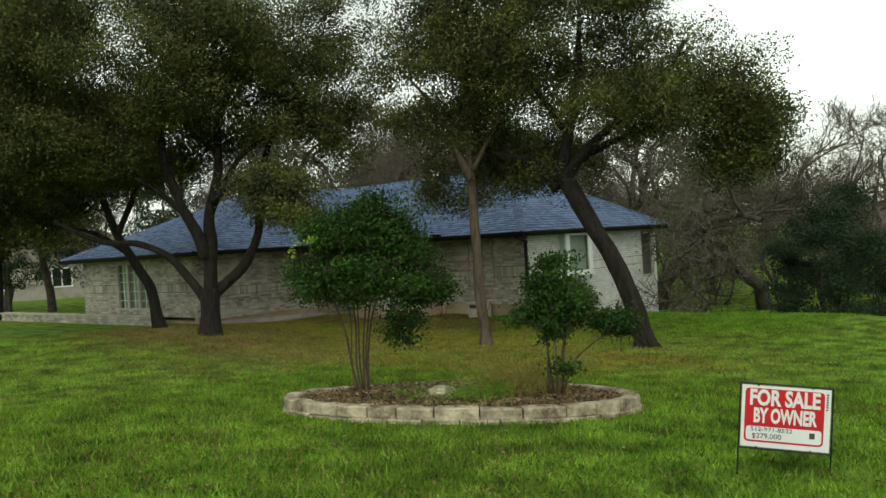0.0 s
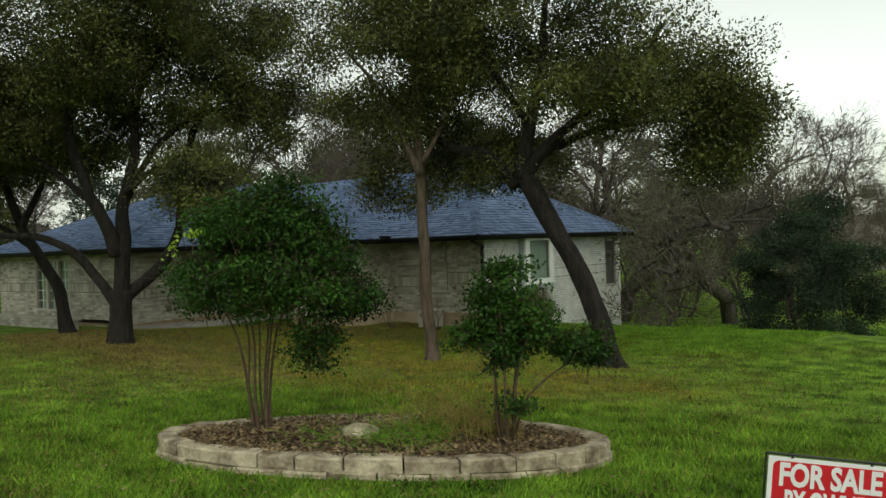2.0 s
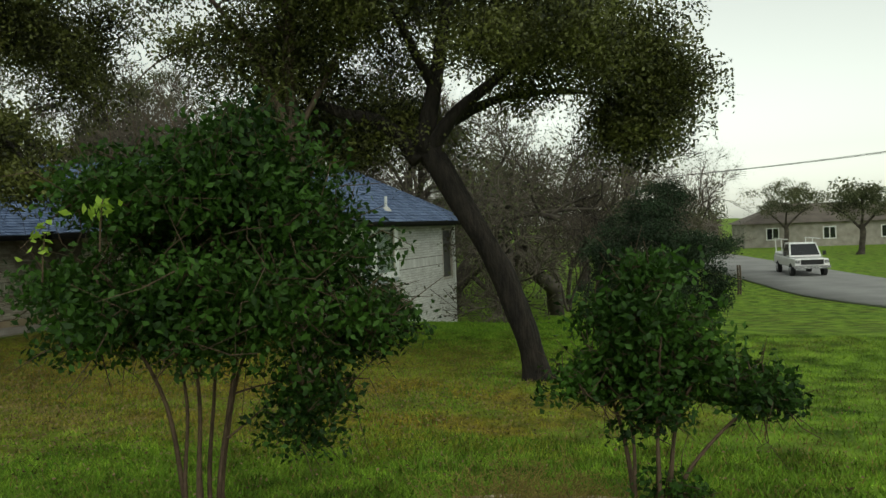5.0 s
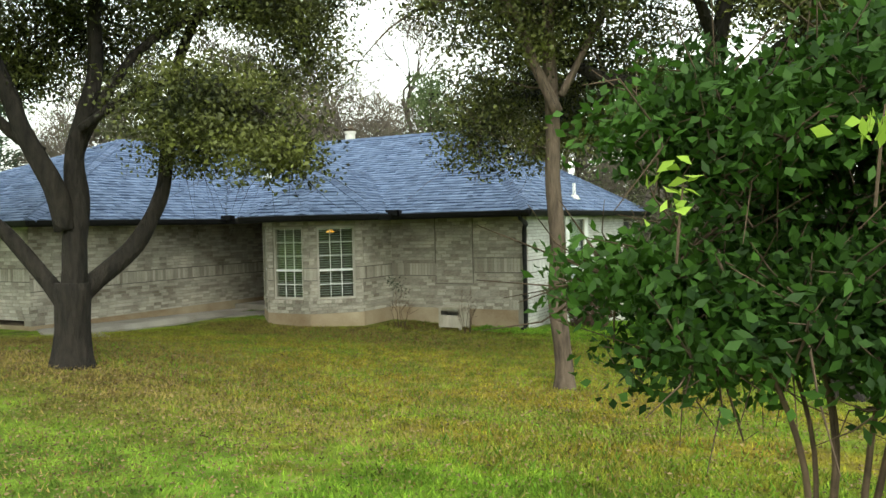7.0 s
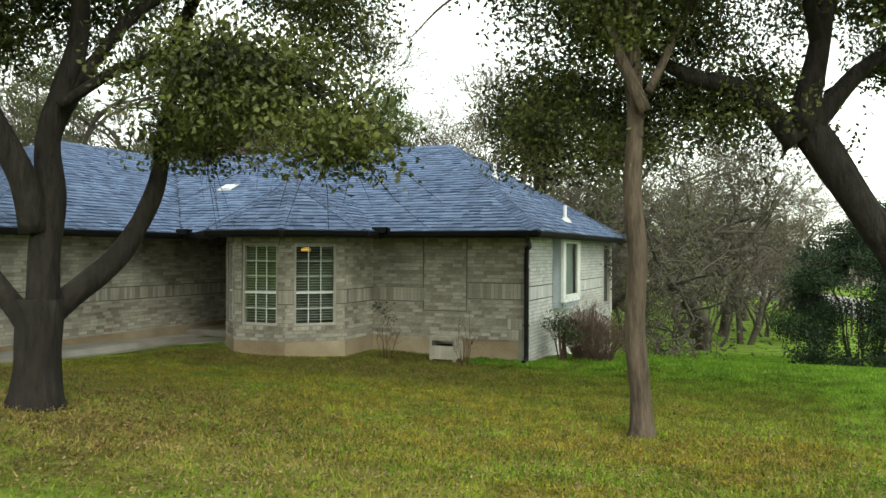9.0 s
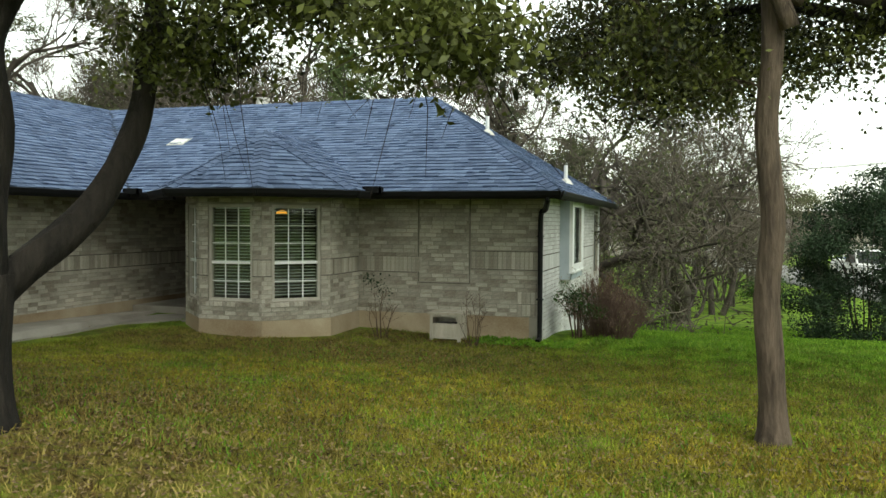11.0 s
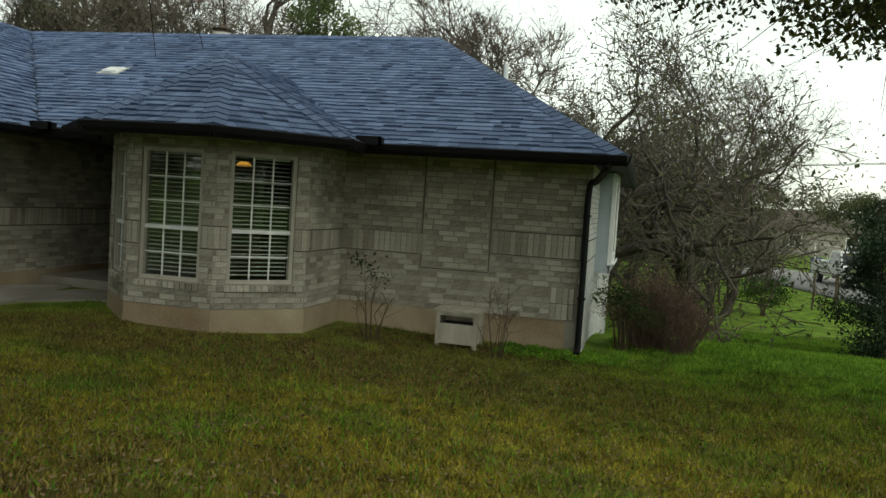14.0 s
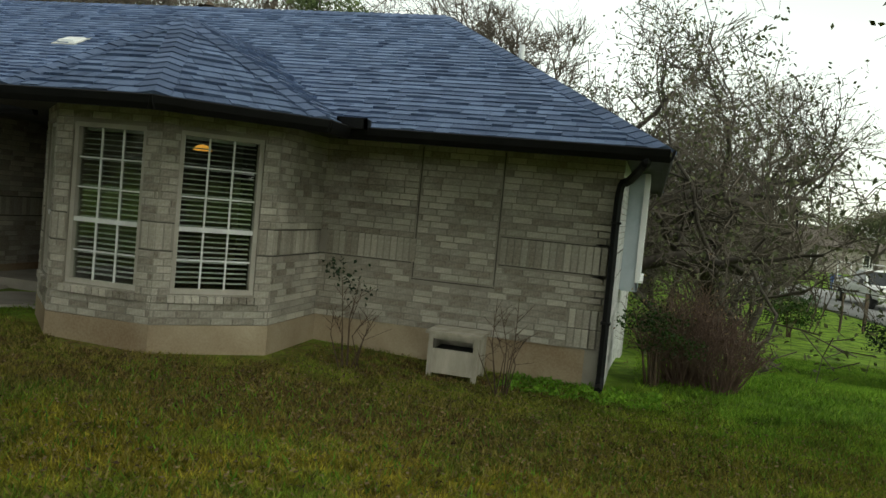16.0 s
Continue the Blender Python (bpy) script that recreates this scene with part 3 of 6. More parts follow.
roof_plane("roof_bay_right", [(-3.913, -2.48, RZ), (-2.8, -1.367, RZ), BC], bay_label, 28, singles=80)
roof_plane("roof_bay_left", [(-6.6, -1.367, RZ), (-5.487, -2.48, RZ), BC], bay_label, 29)
roof_plane("roof_bay_east", [(-2.8, -1.367, RZ), (-2.8, EY, RZ), (-4.86, 1.41, 3.55), BC], bay_label, 30)
roof_plane("roof_bay_west", [(-6.6, EY, RZ), (-6.6, -1.367, RZ), BC, (-4.86, 1.41, 3.55)], bay_label, 31)


def shingle_pieces(p, nrm, seed):
    """Tabs in courses up a slope, each a thin wedge: lists of eight corners."""
    rng = random.Random(seed)
    udir = (p[1] - p[0]).normalized()
    vdir = nrm.cross(udir)
    if vdir.z < 0:
        vdir = -vdir
    flat = [((q - p[0]).dot(udir), (q - p[0]).dot(vdir)) for q in p]
    top = max(q[1] for q in flat)

    def span(v):
        xs = []
        for i in range(len(flat)):
            (a, b), (c, d) = flat[i], flat[(i + 1) % len(flat)]
            if abs(b - d) > 1e-9 and min(b, d) - 1e-9 <= v <= max(b, d) + 1e-9:
                xs.append(a + (c - a) * (v - b) / (d - b))
        return (min(xs), max(xs)) if xs else None

    expo, out, v = 0.152, [], 0.0
    while v < top - 0.02:
        vt = min(v + expo * 1.12, top)
        lo, hi = span(v + 1e-4), span(vt - 1e-4)
        if not lo or not hi:
            break
        u = lo[0] - rng.uniform(0, 0.3)
        while u < lo[1]:
            e = u + rng.choice((0.11, 0.15, 0.2, 0.26))
            b0, b1 = max(u, lo[0]), min(e, lo[1])
            t0, t1 = min(max(u, hi[0]), hi[1]), max(min(e, hi[1]), hi[0])
            if b1 - b0 > 0.015:
                lift = rng.choice((0.02, 0.024, 0.036))
                drop = rng.uniform(-0.004, 0.004)
                def at(uu, vv, h):
                    return p[0] + udir * uu + vdir * vv + nrm * h
                out.append(([at(b0, v + drop, 0.001), at(b1 - 0.004, v + drop, 0.001), at(t1 - 0.004 if t1 > t0 else t1, vt, 0.001), at(t0, vt, 0.001)],
                            [at(b0, v + drop, lift), at(b1 - 0.004, v + drop, lift), at(t1 - 0.004 if t1 > t0 else t1, vt, 0.004), at(t0, vt, 0.004)]))
            u = e
        v += expo
    return out


def caps(name, a, b, label, fold=0.046):
    """Overlapping folded cap shingles along a hip or ridge."""
    a, b = Vector(a), Vector(b)
    d = (b - a)
    n_ = max(2, int(d.length / 0.15))
    dn = d.normalized()
    side = dn.cross(Vector((0, 0, 1))).normalized()
    up = side.cross(dn)
    s_ = Shape()
    for i in range(n_):
        q0, q1 = a + d * (i / n_), a + d * min(1.0, (i + 1.15) / n_)
        w, h = 0.14, 0.05
        l0, m0, r0 = q0 - side * w + up * (0.042 - fold), q0 + up * h, q0 + side * w + up * (0.042 - fold)
        l1, m1, r1 = q1 - side * w + up * (0.026 - fold), q1 + up * (h - 0.016), q1 + side * w + up * (0.026 - fold)
        dwn = up * 0.03
        s_.add([tuple(x) for x in (l0, m0, r0, r1, m1, l1, l0 - dwn, m0 - dwn, r0 - dwn)], [(0, 1, 4, 5), (1, 2, 3, 4), (6, 7, 1, 0), (7, 8, 2, 1), (6, 0, 5), (8, 3, 2)])
    return tagged(part(name, s_, CAPSHINGLE), label, "roof ridge", kind="structure")


for nm, a, b in (("ridge_main", (RX0, RY, RIDGE), (RX1, RY, RIDGE)), ("hip_front", (EX, EY, RZ), (RX0, RY, RIDGE)), ("hip_back", (EX, EB, RZ), (RX0, RY, RIDGE)), ("ridge_wing", (RX1, -0.3, RIDGE), (RX1, RY, RIDGE)),
                 ("hip_wing_right", (-7.55, -6, RZ), (RX1, -0.3, RIDGE)), ("hip_wing_left", (-16, -6, RZ), (RX1, -0.3, RIDGE)), ("hip_bay_left", (-5.487, -2.48, RZ), BC), ("hip_bay_right", (-3.913, -2.48, RZ), BC),
                 ("hip_bay_east", (-2.8, -1.367, RZ), BC), ("hip_bay_west", (-6.6, -1.367, RZ), BC), ("ridge_bay", BC, (-4.86, 1.41, 3.55))):
    caps(nm, a, b, "overlapping blue-grey cap shingles along the roof edge", 0.068 if nm.startswith("ridge") else 0.027 if "bay" in nm else 0.046)


def gutter(name, a, b):
    """A black K-shaped gutter along one eave, set outside the fascia."""
    a, b = Vector((*a, 0)), Vector((*b, 0))
    d = (b - a).normalized()
    out = Vector((d.y, -d.x, 0))
    prof = [(0.0, 2.36), (0.055, 2.36), (0.085, 2.41), (0.1, 2.475), (0.09, 2.485), (0.075, 2.475), (0.06, 2.42), (0.02, 2.385), (0.01, 2.47), (0.0, 2.47)]
    s_ = Shape()
    k = len(prof)
    for q in (a - d * 0.05, b + d * 0.05):
        s_.v.extend(tuple(q + out * o + Vector((0, 0, z))) for o, z in prof)
    s_.f = [(i, (i + 1) % k, k + (i + 1) % k, k + i) for i in range(k)] + [tuple(range(k)), tuple(range(2 * k - 1, k - 1, -1))]
    return tagged(part(name, s_, GUTTER), "black metal gutter along the eave", "gutter", kind="structure")


for nm, a, b in (("gutter_front", (-2.8, EY), (EX, EY)), ("gutter_side", (EX, EY), (EX, EB)), ("gutter_bay_right", (-3.913, -2.48), (-2.8, -1.367)), ("gutter_bay_front", (-5.487, -2.48), (-3.913, -2.48)),
                 ("gutter_bay_left", (-6.6, -1.367), (-5.487, -2.48)), ("gutter_bay_east", (-2.8, -1.367), (-2.8, EY - 0.1)), ("gutter_entry", (-7.55, EY), (-6.6, EY)), ("gutter_wing_right", (-7.55, -6), (-7.55, EY)), ("gutter_wing_front", (-16, -6), (-7.55, -6))):
    gutter(nm, a, b)


def rain_guard(x, y, turn):
    ob = base("gutter_corner_guard", "black metal splash guard on the gutter's inner corner", "gutter guard", "gutter guards", at=(x, y, 2.46))
    m = pose(0, 0, 0, 0, 0, turn)
    s_ = Shape()
    s_.box((-0.16, -0.02, 0.0), (0.16, 0.02, 0.11), m)
    s_.box((-0.16, -0.02, 0.0), (-0.13, 0.12, 0.1), m)
    s_.box((0.13, -0.02, 0.0), (0.16, 0.12, 0.1), m)
    part("guard_plate", s_, GUTTER, ob)


rain_guard(-2.68, -0.95, 0)
rain_guard(-7.4, -0.95, 0)


def downspout():
    ob = base("downspout", "black metal downspout at the house corner", "downspout", at=(0.0, -0.06, 0))
    line = smooth_line([(0.22, -0.78, 2.4), (0.2, -0.72, 2.32), (0.06, -0.1, 2.2), (-0.03, 0.0, 2.08), (-0.03, 0.0, 1.2), (-0.03, 0.0, 0.12)], 5)
    part("pipe", Shape().tube(line, [0.045] * len(line), 6), GUTTER, ob)
    for z in (1.75, 0.7):
        part("strap", Shape().box((-0.082, -0.052, z), (0.022, 0.055, z + 0.025)), GUTTER, ob)
    part("elbow", Shape().tube([(-0.03, 0.0, 0.13), (-0.03, -0.05, 0.05), (-0.03, -0.2, 0.03)], [0.047, 0.047, 0.047], 6), GUTTER, ob)


downspout()

# ---------------------------------------------------------------- windows
def wall_matrix(p0, p1):
    p0, p1 = Vector((*p0, 0)), Vector((*p1, 0))
    d = (p1 - p0).normalized()
    return Matrix(((d.x, d.y, 0, p0.x), (d.y, -d.x, 0, p0.y), (0, 0, 1, 0), (0, 0, 0, 1)))


def sash_window(name, p0, p1, hole, cols, rows_up, rows_low, label, frame_mat=TAN, blinds=True):
    """A single-hung window with glazing bars, a brick sill and slatted blinds behind the glass."""
    m = wall_matrix(p0, p1)
    u0, u1, z0, z1 = hole
    ob = tagged(new(name), label, "window", kind="structure")
    ob.matrix_world = m

    def bars(nm, lo, hi, mat=WHITE, parent=ob, lab=""):
        return part(nm, Shape().box(lo, hi), mat, parent, lab)

    fr = Shape()
    w = 0.045
    for lo, hi in (((u0, -0.1, z0), (u0 + w, -0.02, z1)), ((u1 - w, -0.1, z0), (u1, -0.02, z1)), ((u0 + w, -0.1, z1 - w), (u1 - w, -0.02, z1)), ((u0 + w, -0.1, z0), (u1 - w, -0.02, z0 + w))):
        fr.box(lo, hi)
    part("window_frame", fr, frame_mat, ob, "tan window frame" if frame_mat is TAN else "")
    mid = z0 + (z1 - z0) * rows_low / (rows_up + rows_low)
    a0, a1 = u0 + w, u1 - w
    bars("meeting_rail", (a0, -0.075, mid - 0.022), (a1, -0.03, mid + 0.022))
    for k, (b0, b1, rows) in enumerate(((mid + 0.022, z1 - w, rows_up), (z0 + w, mid - 0.022, rows_low))):
        y0 = -0.062 if k else -0.066
        for i in range(1, cols):
            x = a0 + (a1 - a0) * i / cols
            bars("glazing_bar", (x - 0.008, y0 - 0.006, b0), (x + 0.008, y0 + 0.012, b1))
        for i in range(1, rows):
            z = b0 + (b1 - b0) * i / rows
            bars("glazing_bar", (a0, y0 - 0.004, z - 0.008), (a1, y0 + 0.01, z + 0.008))
        pane = part("pane", Shape().box((a0, y0 - 0.014, b0), (a1, y0 - 0.009, b1)), GLASS, ob)
        pane.visible_shadow = False
    sill = Shape()
    x = u0 - 0.03
    while x < u1 + 0.01:
        sill.hexa([(x, -0.08, z0 - 0.07), (x + 0.068, -0.08, z0 - 0.07), (x + 0.068, 0.035, z0 - 0.085), (x, 0.035, z0 - 0.085)][::-1], [(x, -0.08, z0), (x + 0.068, -0.08, z0), (x + 0.068, 0.035, z0 - 0.018), (x, 0.035, z0 - 0.018)][::-1])
        x += 0.077
    part("window_sill", sill, BRICK, ob, "sloping brick sill")
    if blinds:
        bl = base("window_blind", "white slatted blind hanging behind the window panes", "blind", "window blinds")
        bl.matrix_world = m
        part("head_rail", Shape().box((a0 + 0.01, -0.17, z1 - 0.07), (a1 - 0.01, -0.125, z1 - 0.03)), BLIND, bl)
        z = z1 - 0.1
        one = Shape().hexa([(a0 + 0.01, -0.14, 0.004), (a1 - 0.01, -0.14, 0.004), (a1 - 0.01, -0.095, -0.007), (a0 + 0.01, -0.095, -0.007)], [(a0 + 0.01, -0.14, 0.007), (a1 - 0.01, -0.14, 0.007), (a1 - 0.01, -0.095, -0.004), (a0 + 0.01, -0.095, -0.004)]).mesh("slat", BLIND)
        while z > z0 + 0.05:
            sl = part("slat", one, BLIND, bl)
            sl.location = (0, 0, z)
            z -= 0.05
    return ob


sash_window("window_1", BAY[2], BAY[3], W2, 3, 3, 2, "tall white-barred sash window in the brick bay")
sash_window("window_2", BAY[1], BAY[2], W1, 3, 3, 2, "tall white-barred sash window in the brick bay")
sash_window("window_3", BAY[0], BAY[1], W0, 3, 3, 2, "tall white-barred sash window facing the entry")


def box_window():
    """The side wall's window stands out in a shallow boarded box."""
    ob = tagged(new("window_4"), "white-trimmed box window with blue-grey boarded cheeks", "window", kind="structure")
    y0, y1, zb, zt, out = 1.7, 3.2, 0.93, 2.4, 0.24
    part("cheek_board", Shape().box((0.012, y0, zb), (out - 0.012, y0 + 0.03, zt)), GREYBOARD, ob, "blue-grey painted cheek board")
    part("cheek_board", Shape().box((0.012, y1 - 0.03, zb), (out - 0.012, y1, zt)), GREYBOARD, ob)
    part("apron_board", Shape().box((out - 0.035, y0, zb), (out - 0.012, y1, 1.17)), GREYBOARD, ob)
    part("bottom_board", Shape().box((0.012, y0 + 0.03, zb), (out - 0.035, y1 - 0.03, zb + 0.03)), GREYBOARD, ob)
    fr = Shape()
    for lo, hi in (((out - 0.05, y0 - 0.02, 1.08), (out + 0.012, y0 + 0.2, zt)), ((out - 0.05, y1 - 0.2, 1.08), (out + 0.012, y1 + 0.02, zt)), ((out - 0.05, y0 + 0.2, 2.29), (out + 0.012, y1 - 0.2, zt)), ((out - 0.05, y0 + 0.2, 1.08), (out + 0.012, y1 - 0.2, 1.2))):
        fr.box(lo, hi)
    part("window_frame", fr, WHITE, ob)
    part("window_sill", Shape().box((out - 0.05, y0 - 0.04, 1.05), (out + 0.05, y1 + 0.04, 1.08)), WHITE, ob)
    part("inner_frame", Shape().box((out - 0.03, y0 + 0.2, 1.2), (out - 0.005, y0 + 0.24, 2.29)).box((out - 0.03, y1 - 0.24, 1.2), (out - 0.005, y1 - 0.2, 2.29)), TAN, ob)
    part("pane", Shape().box((out - 0.026, y0 + 0.2, 1.2), (out - 0.02, y1 - 0.2, 2.29)), GLASS, ob).visible_shadow = False
    bl = tagged(part("roller_blind", Shape().box((out - 0.12, y0 + 0.19, 1.1), (out - 0.11, y1 - 0.19, 2.33)), CURTAIN), "pale closed roller blind behind the side window", "blind")


box_window()


def far_window():
    ob = tagged(new("window_5"), "narrow screened window near the house's rear corner", "window", kind="structure")
    m = wall_matrix((0, 0), (0, SIDE_LEN))
    ob.matrix_world = m
    u0, u1, z0, z1 = FAR_WIN
    fr = Shape()
    for lo, hi in (((u0, -0.1, z0), (u0 + 0.05, 0.01, z1)), ((u1 - 0.05, -0.1, z0), (u1, 0.01, z1)), ((u0 + 0.05, -0.1, z1 - 0.05), (u1 - 0.05, 0.01, z1)), ((u0 + 0.05, -0.1, z0), (u1 - 0.05, 0.01, z0 + 0.05))):
        fr.box(lo, hi)
    part("window_frame", fr, TAN, ob)
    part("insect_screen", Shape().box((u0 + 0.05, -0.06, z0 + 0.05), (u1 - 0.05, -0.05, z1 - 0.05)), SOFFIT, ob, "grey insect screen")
    tr = tagged(part("trim", Shape().box((-0.05, SIDE_LEN - 0.1, SLABZ), (0.02, SIDE_LEN + 0.02, 2.42)), WHITE), "white corner board", "corner trim", kind="structure")


far_window()


def wing_window():
    """Three narrow lights side by side in the wing's front wall."""
    ob = tagged(new("window_6"), "tan three-light window with glazing bars in the wing", "window", kind="structure")
    m = wall_matrix((WX1, WY), (WX, WY))
    ob.matrix_world = m
    u0, u1, z0, z1 = WING_WIN
    w = (u1 - u0) / 3
    fr = Shape()
    for i in range(4):
        x = u0 + w * i
        fr.box((max(u0, x - 0.06), -0.1, z0), (min(u1, x + 0.06), 0.0, z1))
    fr.box((u0, -0.1, z1 - 0.05), (u1, -0.001, z1))
    fr.box((u0, -0.1, z0), (u1, -0.001, z0 + 0.06))
    part("window_frame", fr, TAN, ob)
    for i in range(3):
        x = u0 + w * i
        part("pane", Shape().box((x + 0.06, -0.07, z0 + 0.06), (x + w - 0.06, -0.065, z1 - 0.05)), GLASS, ob).visible_shadow = False
        part("glazing_bar", Shape().box((x + w / 2 - 0.01, -0.064, z0 + 0.06), (x + w / 2 + 0.01, -0.05, z1 - 0.05)), WHITE, ob)
        for k in range(1, 5):
            z = z0 + (z1 - z0) * k / 5
            part("glazing_bar", Shape().box((x + 0.06, -0.064, z - 0.01), (x + w - 0.06, -0.052, z + 0.01)), WHITE, ob)
    tagged(part("curtain", Shape().box((u0 + 0.1, -0.16, z0 + 0.05), (u1 - 0.1, -0.15, z1)).mesh("curtain", CURTAIN), CURTAIN), "pale curtain drawn behind the wing window", "curtain").matrix_world = m


wing_window()

# room behind the bay windows, its dimness put into near-black colour
tagged(part("wall_room_back", Shape().box((-5.85, 2.7, 0.0), (-0.3, 2.8, 2.42)), INNER_SHADE), "plain wall inside the bay room, coloured near black for indoor shade", "wall", kind="structure")
tagged(part("floor", Shape().prism([(-6.0, 2.6), (-6.0, -1.0), (-5.2, -1.8), (-4.2, -1.8), (-3.5, -1.1), (-3.3, 0.1), (-0.25, 0.1), (-0.25, 2.6)], SLABZ - 0.001, SLABZ + 0.012), INNER_SHADE), "floor inside the bay room, coloured near black for indoor shade", "floor", kind="structure")


def pendant_lamp():
    ob = base("pendant_lamp", "amber glass pendant lamp glowing inside the bay room", "lamp", at=(-4.36, -0.9, 2.12))
    ring = [(0.012, 0.06), (0.05, 0.05), (0.085, 0.025), (0.1, 0.0), (0.095, -0.006), (0.08, 0.018), (0.012, 0.048)]
    s_ = Shape()
    k = len(ring)
    for j in range(16):
        a = 2 * math.pi * j / 16
        s_.v.extend((r * math.cos(a), r * math.sin(a), z) for r, z in ring)
    s_.f = [(j * k + i, ((j + 1) % 16) * k + i, ((j + 1) % 16) * k + i + 1, j * k + i + 1) for j in range(16) for i in range(k - 1)]
    part("shade", s_, AMBER, ob, "amber glass shade", True)
    part("cord", Shape().tube([(0, 0, 0.05), (0, 0, 0.3)], [0.006, 0.006], 6), GUTTER, ob)


pendant_lamp()

# ---------------------------------------------------------------- entry walk, roof fittings, hose box
def walkway():
    ring = [(WX + 0.02, PORCH - 0.05), (WX + 0.02, -5.4), (-6.6, -6.4), (-5.6, -6.6), (-5.4, -6.0), (-6.7, -5.2), (-7.0, -3.5), (-7.1, -1.6), (-6.5, -0.9), (-6.2, -0.9), (-6.1, PORCH - 0.05)]
    s_ = Shape().prism(ring[::-1], -0.4, 0.19)
    for i, v in enumerate(s_.v):
        if v[2] > 0:
            s_.v[i] = (v[0], v[1], max(gz(v[0], v[1]) + 0.03, 0.1))
    ob = part("pavement", s_, CONCRETE)
    tagged(ob, "pale concrete walk curving along the wing to the entry", "walk", kind="structure")
    tagged(part("entry_step", Shape().box((WX + 0.02, 0.2, 0.1), (-6.1, PORCH - 0.05, 0.3)), CONCRETE), "concrete step in the dark entry", "step", kind="structure")


walkway()


def entry_shade_door():
    """A double door with side panels that fills the entry, added near black for its deep shade."""
    # no door shows here: the dark wood carries the darkness of the porch
    ob = tagged(new("door_1"), "unseen panelled double door added near black for the shade of the entry", "door", kind="structure")
    ob.matrix_world = pose(-7.19, PORCH - 0.1, 0.3)
    part("door_frame", Shape().box((-1.09, -0.02, 0), (-1.0, 0.08, 2.1)).box((1.0, -0.02, 0), (1.09, 0.08, 2.1)).box((-1.0, -0.02, 2.02), (1.0, 0.08, 2.1)), BARK, ob)
    for s in (-1, 1):
        leaf = part("door_leaf", Shape().box((min(0.005 * s, 0.995 * s), 0.0, 0.01), (max(0.005 * s, 0.995 * s), 0.06, 2.02)), BARK, ob, "near-black leaf of the added door")
        for x in (0.27, 0.72):
            for z0, z1 in ((0.2, 0.9), (1.05, 1.85)):
                part("door_panel", Shape().box((s * x - 0.17, -0.014, z0), (s * x + 0.17, 0.0, z1)), BARK, leaf)
        part("door_handle", Shape().tube([(s * 0.07, -0.05, 1.0), (s * 0.07, 0.0, 1.0)], [0.03, 0.02], 10), GUTTER, leaf)


entry_shade_door()


def planter_wall():
    """A low brick edging wall in front of the wing."""
    ob = base("planter_wall", "low whitewashed brick planter wall before the wing", "planter", at=(0, 0, 0))
    part("wall_core", Shape().box((-19.5, -6.75, -0.3), (-8.6, -6.55, 0.62)), MORTAR, ob)
    s_ = Shape()
    for r in range(9):
        x = -19.5 + (0.12 if r % 2 else 0.0)
        while x < -8.7:
            s_.box((x, -6.762, -0.06 + r * 0.0765), (min(x + 0.24, -8.6), -6.75, 0.006 + r * 0.0765))
            x += 0.25
    ob2 = part("brickwork", s_, BRICK, ob)
    tagged(ob2, kind="stuff")
    part("coping", Shape().box((-19.55, -6.8, 0.62), (-8.55, -6.5, 0.68)), BRICK, ob)


planter_wall()


def roof_z(x, y):
    zf = RZ + (y - EY) * (RIDGE - RZ) / (RY - EY)
    zs = RZ + (EX - x) * (RIDGE - RZ) / (EX - RX0)
    zb = RZ + (EB - y) * (RIDGE - RZ) / (EB - RY)
    return min(zf, zs, zb)


def vent_pipe(x, y, h, r):
    z = roof_z(x, y)
    ob = base("vent_pipe", "white plastic vent pipe with a flashing on the roof", "vent pipe", "roof vent pipes", at=(x, y, z))
    part("pipe", Shape().tube([(0, 0, -0.1), (0, 0, h)], [r, r], 10), WHITE, ob)
    part("flashing", Shape().tube([(0, 0, -0.04), (0, 0, 0.05), (0, 0, 0.09)], [0.16, 0.1, r + 0.005], 12), METAL, ob, "grey lead flashing")


vent_pipe(-0.15, 3.4, 0.36, 0.04)
vent_pipe(-1.75, 3.1, 0.36, 0.04)


def roof_vent():
    x, y = -8.2, 1.65
    z = RZ + (y - EY) * (RIDGE - RZ) / (RY - EY)
    ob = base("roof_vent", "low white metal box vent on the shingles", "roof vent", at=(x, y, z))
    tilt = pose(0, 0, 0, math.degrees(math.atan((RIDGE - RZ) / (RY - EY))), 0, 0)
    part("base_flange", Shape().box((-0.2, -0.2, 0.005), (0.2, 0.2, 0.025), tilt), METAL, ob)
    part("hood", Shape().hexa([tilt @ Vector(q) for q in ((-0.15, -0.14, 0.025), (0.15, -0.14, 0.025), (0.15, 0.14, 0.025), (-0.15, 0.14, 0.025))], [tilt @ Vector(q) for q in ((-0.13, -0.12, 0.065), (0.13, -0.12, 0.065), (0.13, 0.12, 0.045), (-0.13, 0.12, 0.045))]), WHITE, ob)


roof_vent()


